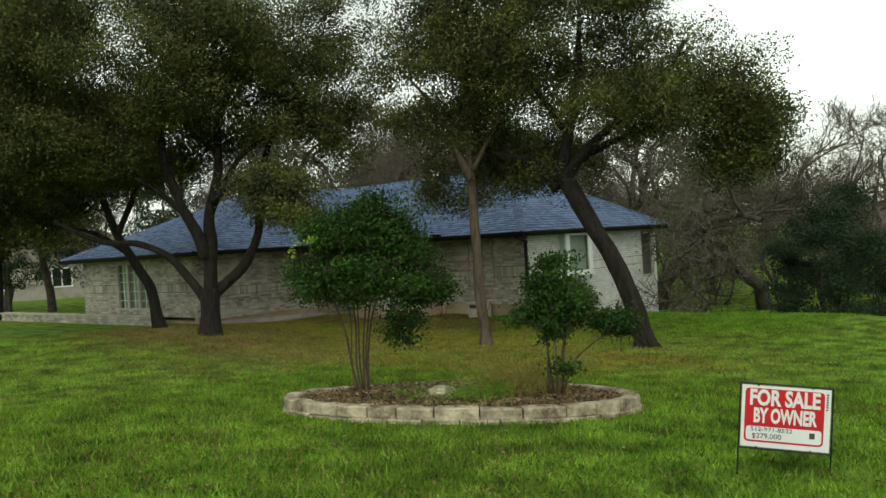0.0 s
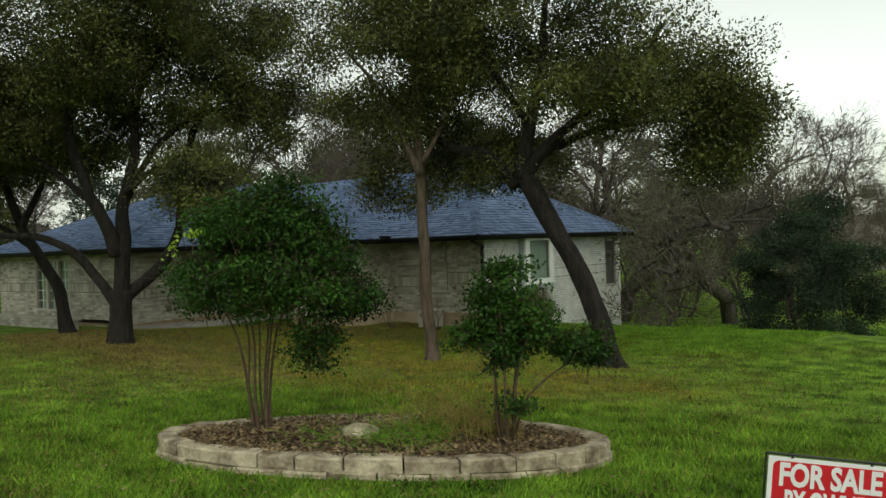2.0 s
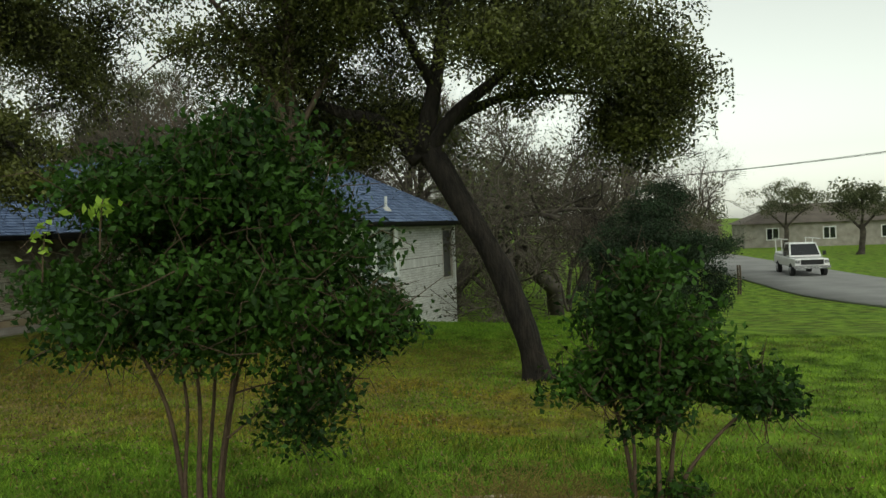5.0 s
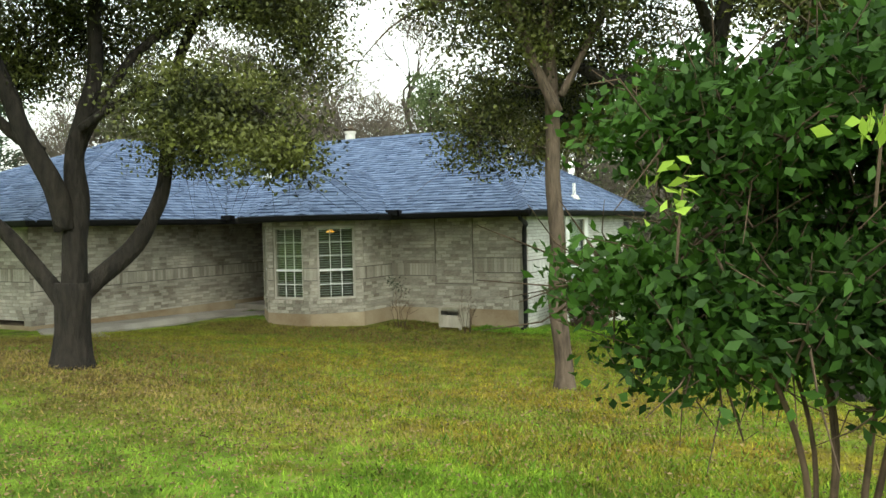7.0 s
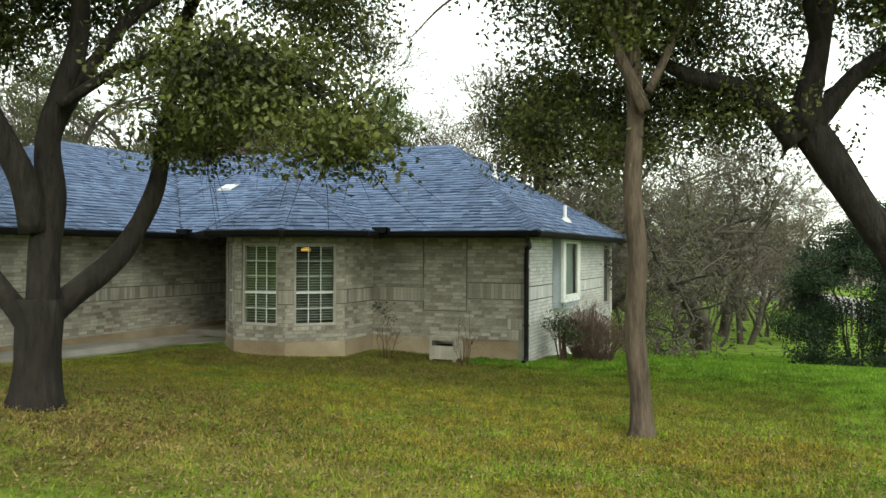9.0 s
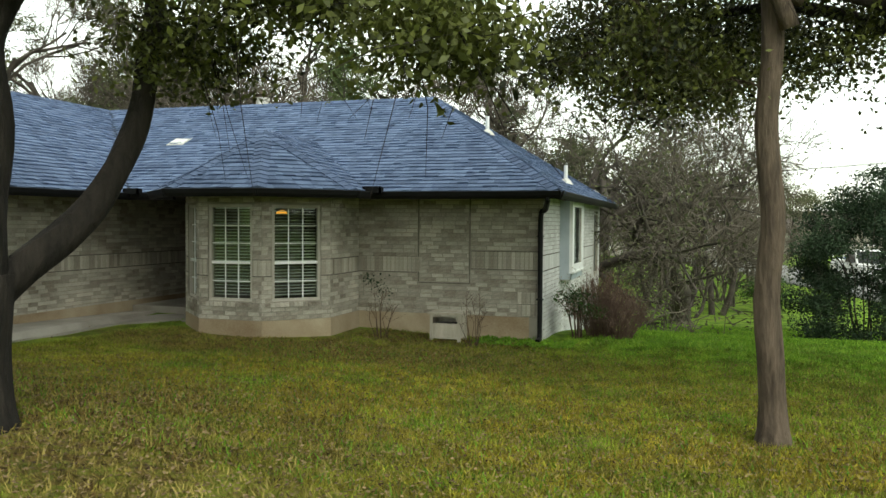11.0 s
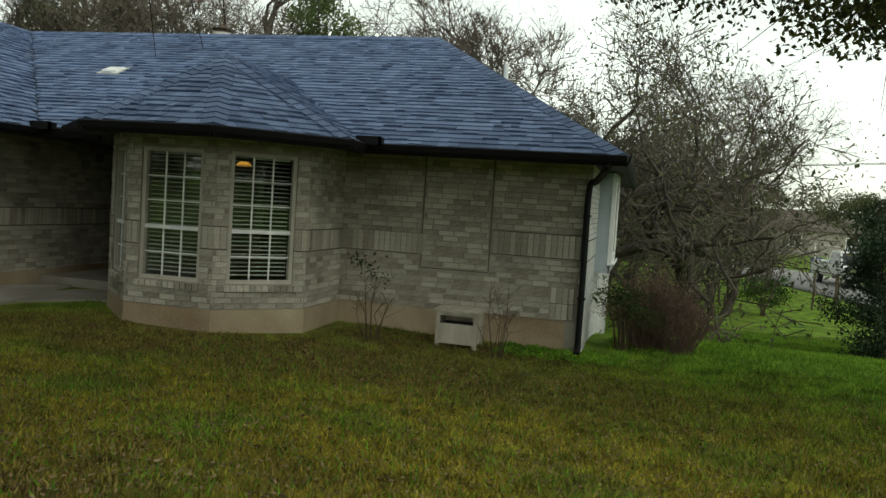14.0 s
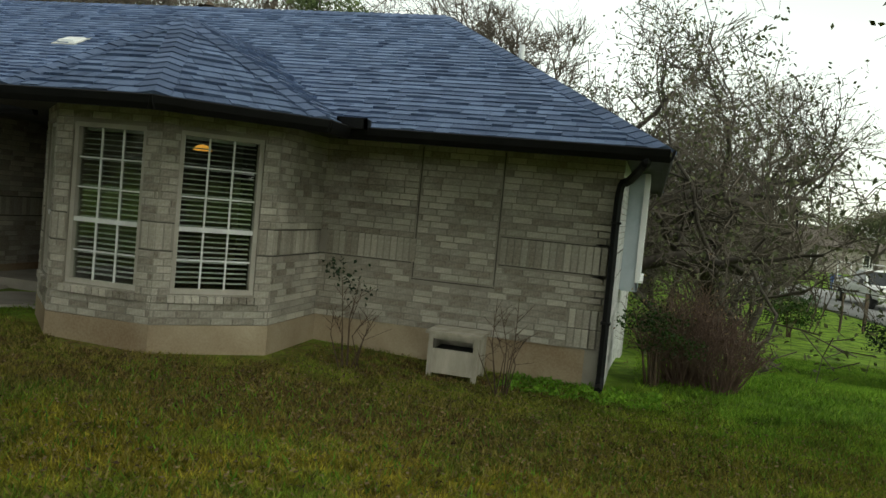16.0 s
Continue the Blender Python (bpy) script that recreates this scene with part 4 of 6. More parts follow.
def flue():
    x, y = -9.2, 6.9
    z = roof_z(x, y)
    ob = base("chimney_flue", "cream metal chimney flue with a dark round cap", "chimney", at=(x, y, z))
    part("stack", Shape().tube([(0, 0, -0.1), (0, 0, 5.42 - z)], [0.17, 0.17], 16), METAL, ob)
    part("collar", Shape().tube([(0, 0, 5.34 - z), (0, 0, 5.42 - z), (0, 0, 5.44 - z)], [0.2, 0.21, 0.12], 16), METAL, ob)
    part("cap", Shape().tube([(0, 0, 5.5 - z), (0, 0, 5.42 - z), (0, 0, 5.6 - z)], [0.24, 0.22, 0.06], 16), BARK_SLIM, ob, "dark weathered cap")
    for a in range(4):
        q = (0.13 * math.cos(a * 1.57), 0.13 * math.sin(a * 1.57))
        part("cap_leg", Shape().tube([(*q, 5.42 - z), (*q, 5.52 - z)], [0.012, 0.012], 5), METAL, ob)


flue()


def hose_box():
    """The weathered box against the front wall, open at its upper front."""
    x0, x1, y0, y1 = -1.74, -1.22, -0.72, -0.3
    zg = gz(-1.5, -0.5)
    ob = base("hose_box", "weathered grey wooden hose box against the front wall", "box", at=(x0, y0, zg - 0.01))
    w, d, h = x1 - x0, y1 - y0, 0.46
    for nm, lo, hi in (("leg", (0, 0, 0), (0.05, 0.05, h)), ("leg", (w - 0.05, 0, 0), (w, 0.05, h)), ("leg", (0, d - 0.05, 0), (0.05, d, h)), ("leg", (w - 0.05, d - 0.05, 0), (w, d, h)), ("front_panel", (0.05, 0.012, 0.06), (w - 0.05, 0.03, 0.31)), ("front_rail", (0.05, 0.005, 0.41), (w - 0.05, 0.045, h)),
                       ("side_panel", (0.012, 0.05, 0.06), (0.03, d - 0.05, h)), ("side_panel", (w - 0.03, 0.05, 0.06), (w - 0.012, d - 0.05, h)), ("back_panel", (0.05, d - 0.03, 0.06), (w - 0.05, d - 0.012, h)), ("bottom_rail", (0.05, 0.006, 0.06), (w - 0.05, 0.012, 0.1)), ("lid", (-0.03, -0.03, h), (w + 0.03, d + 0.02, h + 0.03))):
        part(nm, Shape().box(lo, hi), BOXWOOD, ob)
    # dark block put in for the shade behind the open slot
    part("inner_shade_block", Shape().box((0.05, 0.05, 0.07), (w - 0.05, d - 0.05, 0.3)), INNER_SHADE, ob)


hose_box()

# ---------------------------------------------------------------- plants
def leaf_mesh(name, centres, mat, length, width, rng, droop=0.3, flat=0.0):
    """One small kite-shaped leaf at each centre, turned at random."""
    c = np.asarray(centres, dtype=float)
    n_ = len(c)
    ax = rng.normal(size=(n_, 3))
    ax[:, 2] = ax[:, 2] * (1 - flat) - droop
    ax /= np.linalg.norm(ax, axis=1, keepdims=True) + 1e-9
    sd = np.cross(ax, rng.normal(size=(n_, 3)))
    if flat:
        sd[:, 2] *= 1 - flat
    sd /= np.linalg.norm(sd, axis=1, keepdims=True) + 1e-9
    ln = length * rng.uniform(0.65, 1.2, (n_, 1))
    wd = width * rng.uniform(0.7, 1.2, (n_, 1))
    fold = np.cross(ax, sd) * wd * 0.25
    v = np.empty((n_, 4, 3))
    v[:, 0] = c - ax * ln * 0.5
    v[:, 1] = c + sd * wd * 0.5 + fold
    v[:, 2] = c + ax * ln * 0.5
    v[:, 3] = c - sd * wd * 0.5 + fold
    me = bpy.data.meshes.new(name)
    me.vertices.add(n_ * 4)
    me.vertices.foreach_set("co", v.reshape(-1))
    me.loops.add(n_ * 4)
    me.loops.foreach_set("vertex_index", np.arange(n_ * 4, dtype=np.int32))
    me.polygons.add(n_)
    me.polygons.foreach_set("loop_start", np.arange(0, n_ * 4, 4, dtype=np.int32))
    me.materials.append(mat)
    me.update(calc_edges=True)
    me.validate()
    return me


def in_blobs(blobs, rng):
    """Clump centres: points spread in ellipsoids (x, y, z, rx, ry, rz, count), nearer the shell than the heart."""
    out = []
    for x, y, z, rx, ry, rz, k in blobs:
        n_ = int(k * 1.7) + 2
        d = rng.normal(size=(n_, 3))
        d /= np.linalg.norm(d, axis=1, keepdims=True)
        r = rng.uniform(0.2, 1.08, (n_, 1)) ** 0.65
        c = np.array([x, y, z]) + d * r * np.array([rx, ry, rz])
        f = 1.1 / max(0.35, min(rx, 2.0))
        keep = np.argsort([-noise.noise(Vector(q) * f + Vector((7.1, 3.3, 1.7))) + rng.normal() * 0.12 for q in c])[:k]
        out.append(c[keep])
    return np.concatenate(out)


def tree(name, label, at, limbs, blobs, seed, bark, leafmat, per=150, clump=0.46, leaf=(0.1, 0.05), sides=12, category="tree", group="", twigs=True, flare=1.5, lump=0.25, droop=0.35):
    """A trunk and limbs along given lines, boughs out to every leaf clump, and the clumps' leaves. Lines are given from the base: [(x, y, z), ...], r0, r1."""
    rng = np.random.default_rng(seed)
    ob = base(name, label, category, group, at=at)
    nodes, rad = [], []
    for i, (pts, r0, r1) in enumerate(limbs):
        line = smooth_line(pts, 6)
        k = len(line)
        wob = [Vector((noise.noise(p * 1.3 + Vector((seed, 0, 0))), noise.noise(p * 1.3 + Vector((0, seed, 9))), 0)) * 0.06 * min(1, j / 5) for j, p in enumerate(line)]
        line = [p + w for p, w in zip(line, wob)]
        rr = [r0 + (r1 - r0) * (j / (k - 1)) ** 0.8 for j in range(k)]
        if i == 0 and flare > 1:
            rr = [r * (1 + (flare - 1) * math.exp(-max(0.0, p.z) / 0.16)) for r, p in zip(rr, line)]
        part("trunk" if i == 0 else "limb", Shape().tube(line, rr, sides if r0 > 0.05 else 7, lump=lump if r0 > 0.04 else 0), bark, ob, smooth=True)
        start = k // 3 if i == 0 else 2
        nodes += line[start:]
        rad += rr[start:]
    centres = in_blobs(blobs, rng)
    arr = np.array([tuple(p) for p in nodes])
    reach = np.array([np.min(np.linalg.norm(arr - c, axis=1)) for c in centres])
    store = np.zeros((len(arr) + 3 * len(centres), 3))
    store[:len(arr)] = arr
    used = len(arr)
    tw = Shape()
    leaf_at = []
    for c in centres[np.argsort(reach)]:
        near = store[:used]
        d = np.linalg.norm(near - c, axis=1) + 0.5 * np.maximum(0, near[:, 2] - c[2])
        j = int(np.argmin(d))
        a, b = Vector(store[j]), Vector(c)
        gap_ = (b - a).length
        mid = a.lerp(b, 0.5) + Vector(rng.normal(size=3)) * 0.12 * gap_ + Vector((0, 0, 0.08 * gap_))
        q1, q2 = a.lerp(mid, 0.55) + Vector(rng.normal(size=3)) * 0.05 * gap_, mid.lerp(b, 0.55) + Vector(rng.normal(size=3)) * 0.05 * gap_
        r = min(rad[j] * 0.6, (0.008 + 0.011 * gap_) * min(1.0, clump / 0.3))
        tw.tube([a, q1, mid, q2, b], [r, r * 0.85, r * 0.7, r * 0.5, 0.002], 5, False)
        for q, rq in ((q1, r * 0.9), (mid, r * 0.75), (q2, r * 0.55)):
            store[used] = q
            rad.append(rq)
            used += 1
        if twigs:
            for _ in range(5):
                e = b + Vector(rng.normal(size=3)) * clump * 0.9
                f = q2.lerp(b, rng.uniform(0.1, 0.9))
                tw.tube([f, f.lerp(e, 0.5) + Vector(rng.normal(size=3)) * 0.04, e], [0.005, 0.003, 0.0015], 3, False)
        size = rng.uniform(0.55, 1.35)
        k = int(per * size ** 1.6 * rng.uniform(0.6, 1.2))
        spray = np.clip(rng.normal(size=(k, 3)), -1.7, 1.7) * clump * size * np.array([0.62, 0.62, 0.36])
        along = np.array(b - q2)
        spray += rng.uniform(-1.2, 0.7, (k, 1)) * along
        leaf_at.append(np.asarray(c) + spray)
    tagged(part("bough_network", tw, bark, ob, smooth=True), kind="stuff")
    if per:
        part("crown", leaf_mesh("crown", np.concatenate(leaf_at), leafmat, leaf[0], leaf[1], rng, droop), leafmat, ob)
    return ob


def side_of(yaw):
    """The way to the right of a line of sight with that yaw, and the way ahead."""
    a = radians(yaw)
    return Vector((math.cos(a), math.sin(a), 0)), Vector((-math.sin(a), math.cos(a), 0))


def drawn(yaw, pts):
    """Limb points given as metres to the right, metres ahead and metres up, for one direction of view."""
    r, f = side_of(yaw)
    return [tuple(r * a + f * b + Vector((0, 0, c))) for a, b, c in pts]


# the big live oak before the wing: several limbs from a low crotch
V = 52


def lobes(yaw, rows):
    """Crown lobes given as metres to the right, ahead and up, their three radii and their number of clumps."""
    return [(*drawn(yaw, [row[:3]])[0], *row[3:]) for row in rows]


tree("live_oak", "large dark live oak with a low many-limbed crotch", (-2.13, -9.2, gz(-2.13, -9.2) - 0.05),
     [(drawn(V, [(0, 0, -0.3), (0, 0, 0.0), (0.02, 0, 0.5), (0.05, 0, 1.05)]), 0.195, 0.205),
      (drawn(V, [(0.03, 0, 0.8), (0.3, 0.1, 1.08), (0.82, 0.15, 1.5), (1.05, 0.2, 1.95), (1.2, 0.2, 2.55), (1.28, 0.2, 3.3), (1.38, 0.2, 3.9), (1.8, 0.2, 4.8)]), 0.135, 0.06),
      (drawn(V, [(0.06, 0, 0.85), (0.1, 0.05, 1.9), (0.15, 0.1, 2.7), (0.35, 0.1, 3.6), (0.45, 0.1, 4.6), (0.9, 0.0, 5.6)]), 0.16, 0.06),
      (drawn(V, [(0.1, 0.1, 2.5), (0.35, 0.1, 3.1), (0.8, 0.0, 3.8), (1.5, -0.2, 4.3), (2.4, -0.2, 4.6)]), 0.09, 0.03),
      (drawn(V, [(0.0, 0, 1.7), (-0.2, -0.1, 2.4), (-0.5, -0.1, 3.1), (-0.75, 0.0, 3.8), (-0.8, 0.2, 4.8), (-0.9, 0.4, 5.9)]), 0.14, 0.06),
      (drawn(V, [(-0.05, 0, 0.8), (-0.3, 0.1, 1.2), (-0.75, 0.2, 1.75), (-1.4, 0.3, 2.1), (-2.2, 0.5, 2.2), (-3.2, 0.8, 2.7)]), 0.115, 0.045),
      (drawn(V, [(-0.25, 0, 2.6), (-0.7, 0.1, 3.0), (-1.4, 0.0, 3.6), (-2.2, -0.4, 4.3)]), 0.085, 0.035),
      ([(0.2, 0.1, 2.9), (1.0, 0.3, 3.3), (2.0, 0.3, 3.3), (2.8, 0.2, 2.95), (3.3, 0.1, 2.5)], 0.06, 0.016)],
     lobes(V, [(0, 0, 6.2, 3.2, 3.2, 1.6, 230), (-2.6, 0.5, 4.9, 2.0, 2.2, 1.4, 95), (-4.0, 0, 6.8, 2.4, 2.4, 1.4, 95), (2.4, 0.3, 5.4, 1.3, 1.5, 1.2, 65), (3.3, 0.6, 6.8, 1.4, 1.4, 1.0, 22),
               (1.7, -0.2, 4.4, 1.1, 1.1, 0.4, 13), (2.9, 0.2, 4.0, 0.9, 0.9, 0.35, 8),
               (-1.6, 0.3, 4.1, 1.3, 1.1, 0.45, 32), (-3.2, 0.0, 4.3, 1.2, 1.2, 0.7, 36), (-1.3, 1.2, 3.9, 1.3, 1.2, 0.6, 28), (0.4, 1.4, 4.3, 1.3, 1.1, 0.6, 26), (-0.4, -0.6, 4.8, 1.3, 1.2, 0.5, 26), (1.5, 0.0, 2.75, 0.25, 0.3, 0.25, 5)]) + [(1.7, 0.3, 3.2, 0.7, 0.7, 0.3, 13), (2.5, 0.2, 2.95, 0.75, 0.7, 0.3, 13), (3.25, 0.1, 2.3, 0.35, 0.4, 0.3, 9)],
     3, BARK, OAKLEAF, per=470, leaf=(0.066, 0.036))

# slender companion leaning over the wing
V = 39.5
tree("live_oak", "slender dark live oak leaning beside the larger one", (-4.88, -8.76, gz(-4.88, -8.76) - 0.05),
     [(drawn(V, [(0, 0, -0.3), (0, 0, 0.0), (-0.2, 0, 1.0), (-0.75, 0, 2.1), (-1.2, 0.1, 3.1), (-1.7, 0.2, 4.4)]), 0.17, 0.07),
      (drawn(V, [(-0.75, 0, 2.0), (-1.6, 0.1, 2.5), (-2.6, 0.2, 2.7)]), 0.08, 0.03), (drawn(V, [(-0.9, 0, 2.4), (-0.5, 0.4, 3.6), (-0.3, 0.7, 4.6)]), 0.08, 0.03)],
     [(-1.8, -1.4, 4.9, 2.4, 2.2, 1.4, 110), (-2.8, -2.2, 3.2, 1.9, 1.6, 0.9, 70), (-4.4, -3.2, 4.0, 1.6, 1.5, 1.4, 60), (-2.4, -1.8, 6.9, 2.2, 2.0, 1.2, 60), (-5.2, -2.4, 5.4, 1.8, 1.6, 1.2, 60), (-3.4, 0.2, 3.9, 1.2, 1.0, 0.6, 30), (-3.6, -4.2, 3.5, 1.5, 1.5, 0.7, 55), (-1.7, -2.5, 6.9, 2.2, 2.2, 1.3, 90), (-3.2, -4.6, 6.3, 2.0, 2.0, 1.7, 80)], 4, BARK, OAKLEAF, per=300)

# the straight slender tree on the lawn
V = 27
tree("slender_tree", "straight slender brown-barked tree on the lawn", (3.05, -6.2, gz(3.05, -6.2) - 0.03),
     [([(0, 0, -0.3), (0, 0, 0.0), (-0.05, -0.02, 1.2), (-0.07, -0.02, 2.4), (-0.09, -0.05, 3.5), (-0.08, -0.1, 5.0), (0.05, -0.1, 7.0)], 0.125, 0.075),
      (drawn(V, [(-0.05, -0.2, 3.4), (-0.3, -0.2, 4.0), (-0.5, -0.1, 4.5), (-0.85, 0, 5.1), (-1.5, 0.1, 5.9)]), 0.075, 0.025),
      (drawn(V, [(-0.75, 0, 4.9), (-1.4, 0.1, 4.85), (-2.0, 0.2, 4.6), (-2.4, 0.2, 4.2)]), 0.028, 0.008),
      (drawn(V, [(0.0, -0.2, 3.6), (0.5, 0.0, 4.5), (0.9, 0.2, 5.6)]), 0.05, 0.02), (drawn(V, [(-0.5, 0, 4.4), (-0.2, 0.3, 5.3), (-0.1, 0.5, 6.3)]), 0.04, 0.015)],
     [(-0.8, 0.3, 3.5, 0.75, 0.8, 0.75, 22), (0.5, 0.1, 6.6, 1.5, 1.5, 1.0, 34), (0.1, 0.4, 4.6, 0.8, 0.8, 0.6, 12), (0.1, -1.0, 5.8, 1.0, 1.0, 0.9, 22), (-1.3, -0.6, 5.8, 1.1, 1.0, 1.1, 15), (-0.9, -0.8, 4.6, 0.7, 0.7, 0.7, 14)], 5, BARK_SLIM, OAKLEAF, per=260, clump=0.38, leaf=(0.066, 0.036), flare=1.45, lump=0.12)

# the leaning live oak near the side wall
tree("live_oak", "tall live oak with a dark trunk leaning toward the house", (5.73, -4.33, gz(6.12, -5.2) - 0.05),
     [([(0.4, -0.88, -0.3), (0.39, -0.88, 0.0), (0.2, -0.95, 0.8), (-0.12, -1.02, 1.7), (-0.6, -1.05, 2.6), (-1.15, -1.1, 3.4)], 0.19, 0.165),
      (drawn(27, [(-1.54, -0.5, 3.3), (-1.35, -0.45, 4.2), (-1.1, -0.35, 5.2), (-1.0, -0.15, 6.5)]), 0.15, 0.05),
      (drawn(27, [(-1.5, -0.5, 3.3), (-1.0, -0.55, 3.9), (-0.3, -0.6, 4.4), (0.5, -0.6, 5.1), (1.0, -0.6, 5.8)]), 0.12, 0.04),
      (drawn(27, [(-1.58, -0.5, 3.2), (-2.05, -0.35, 3.75), (-2.7, -0.25, 3.95), (-3.4, -0.1, 4.4), (-4.0, 0.0, 5.2)]), 0.13, 0.04),
      (drawn(27, [(-1.2, -0.5, 3.7), (-0.2, 0.4, 4.2), (0.8, 1.0, 4.4), (1.6, 1.4, 4.4)]), 0.09, 0.03), ([(-1.2, -0.95, 3.45), (-2.3, 0.1, 4.15), (-3.6, 0.9, 4.3), (-5.0, 1.3, 4.25)], 0.085, 0.025), (drawn(27, [(-1.3, -0.4, 4.2), (-1.9, -1.1, 5.2), (-2.2, -1.6, 6.2)]), 0.08, 0.03)],
     [(-1.4, -1.0, 6.4, 2.4, 2.4, 1.8, 190), (0.8, 0.4, 5.2, 1.5, 1.5, 1.2, 58), (1.7, 1.2, 4.0, 0.9, 0.9, 0.9, 42), (-3.2, -1.6, 6.6, 1.4, 1.4, 1.2, 40), (-2.6, -1.6, 4.7, 1.3, 1.1, 0.7, 28), (0.2, -1.2, 4.6, 1.6, 1.3, 0.7, 34), (1.3, 0.9, 4.5, 1.1, 1.0, 0.6, 26), (-2.4, 0.0, 5.7, 1.4, 1.4, 1.1, 30), (-1.6, -0.6, 3.6, 0.9, 0.9, 0.5, 12), (-3.4, 0.9, 4.2, 0.8, 0.6, 0.5, 17), (-4.7, 1.2, 4.15, 0.8, 0.6, 0.4, 15), (-2.4, 1.5, 3.9, 0.5, 0.5, 0.5, 9), (-3.3, 1.3, 3.5, 0.3, 0.3, 0.3, 4), (-3.3, 0.0, 3.6, 0.5, 0.5, 0.35, 6)],
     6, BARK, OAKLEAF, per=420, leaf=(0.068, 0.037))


tree("live_oak", "broad dark live oak at the far end of the lawn", (-20.5, -6.5, gz(-20.5, -6.5) - 0.05),
     [([(0, 0, -0.3), (0, 0, 0), (0.1, 0, 1.4), (0.3, 0, 2.6), (0.4, 0, 4.0)], 0.26, 0.12), ([(0.2, 0, 2.2), (1.6, 0.3, 3.2), (2.8, 0.5, 3.8)], 0.12, 0.04), ([(0.2, 0, 2.2), (-1.3, -0.3, 3.2), (-2.6, -0.5, 3.8)], 0.12, 0.04)],
     [(0.3, 0, 4.6, 3.2, 3.0, 1.7, 110), (0.3, 0.6, 3.3, 3.4, 2.8, 0.7, 60)], 7, BARK, OAKLEAF, per=150, clump=0.6, leaf=(0.16, 0.09), twigs=False)


def stems(rng, n_, spread, h, lean=(0, 0)):
    out = []
    for i in range(n_):
        a = 2 * math.pi * i / n_ + rng.uniform(-0.4, 0.4)
        sx, sy = math.cos(a), math.sin(a)
        k = spread * rng.uniform(0.5, 1.1)
        out.append(([(sx * 0.06, sy * 0.06, -0.1), (sx * 0.09 + lean[0] * 0.1, sy * 0.09, 0.25 * h), (sx * k * 0.45 + lean[0] * 0.4, sy * k * 0.45 + lean[1] * 0.4, 0.62 * h), (sx * k + lean[0], sy * k + lean[1], h * rng.uniform(0.8, 1.05))], 0.021 * rng.uniform(0.7, 1.2), 0.005))
    return out


prng = random.Random(11)
V = 35
r_, f_ = side_of(V)
Z1 = gz(6.42, -12.9) + 0.1
tree("mountain_laurel", "large glossy green multi-stemmed shrub in the stone-edged bed", (6.42, -12.9, Z1), stems(prng, 7, 0.42, 1.55),
     [(0.08, 0.02, 1.6, 0.58, 0.58, 0.5, 96), (0.06, 0.03, 1.3, 0.62, 0.62, 0.26, 40), (-0.5, -0.12, 1.42, 0.26, 0.26, 0.18, 11), (-0.4, 0.0, 1.8, 0.3, 0.3, 0.28, 14), (0.62, 0.6, 1.2, 0.28, 0.28, 0.2, 10), (-0.36, -0.24, 1.28, 0.3, 0.25, 0.14, 9), (0.58, 0.4, 1.3, 0.36, 0.36, 0.36, 20), (0.22, 0.16, 2.05, 0.27, 0.27, 0.2, 13), (-0.2, -0.1, 1.85, 0.24, 0.24, 0.24, 9), (0.5, 0.34, 1.8, 0.24, 0.24, 0.2, 9), (0.5, 0.2, 0.8, 0.28, 0.28, 0.22, 10)],
     8, STEM, SHRUBLEAF, per=170, clump=0.17, leaf=(0.05, 0.026), category="shrub", group="bed shrubs", flare=1.0, lump=0, droop=-0.1)
Z2 = gz(8.46, -12.0) + 0.1
tree("mountain_laurel", "smaller glossy green multi-stemmed shrub in the stone-edged bed", (8.46, -12.0, Z2), stems(prng, 5, 0.35, 1.15) + [([(0.05, 0.02, 0.1), (0.2, 0.1, 0.45), (0.55, 0.35, 0.75), (0.7, 0.5, 0.8)], 0.014, 0.005)],
     [(-0.05, 0, 1.08, 0.34, 0.34, 0.32, 34), (-0.15, -0.1, 0.85, 0.3, 0.3, 0.2, 14), (0.3, 0.22, 0.95, 0.3, 0.3, 0.22, 12), (0.45, 0.32, 0.85, 0.24, 0.22, 0.16, 8), (0.66, 0.45, 0.72, 0.2, 0.16, 0.12, 4), (0.0, 0.0, 1.5, 0.15, 0.15, 0.12, 5), (0.1, 0, 0.35, 0.15, 0.15, 0.08, 3)],
     9, STEM, SHRUBLEAF, per=150, clump=0.14, leaf=(0.05, 0.027), category="shrub", group="bed shrubs", flare=1.0, lump=0, droop=-0.1)


def young_sprig(x, y, z, seed):
    rng = np.random.default_rng(seed)
    ob = base("new_growth_sprig", "bright yellow-green sprig of new leaves on the large shrub", "leaves", "new growth", at=(x, y, z))
    part("stem", Shape().tube([(0, 0, -0.12), (0.01, 0, 0.0), (0.02, 0.01, 0.1)], [0.004, 0.004, 0.002], 5), STEM, ob)
    part("leaves", leaf_mesh("leaves", rng.normal(size=(20, 3)) * 0.04 + np.array([0.01, 0, 0.05]), YOUNGLEAF, 0.055, 0.026, rng, -0.4), YOUNGLEAF, ob)


young_sprig(6.5, -13.62, Z1 + 1.75, 1)
young_sprig(6.05, -13.5, Z1 + 1.62, 2)


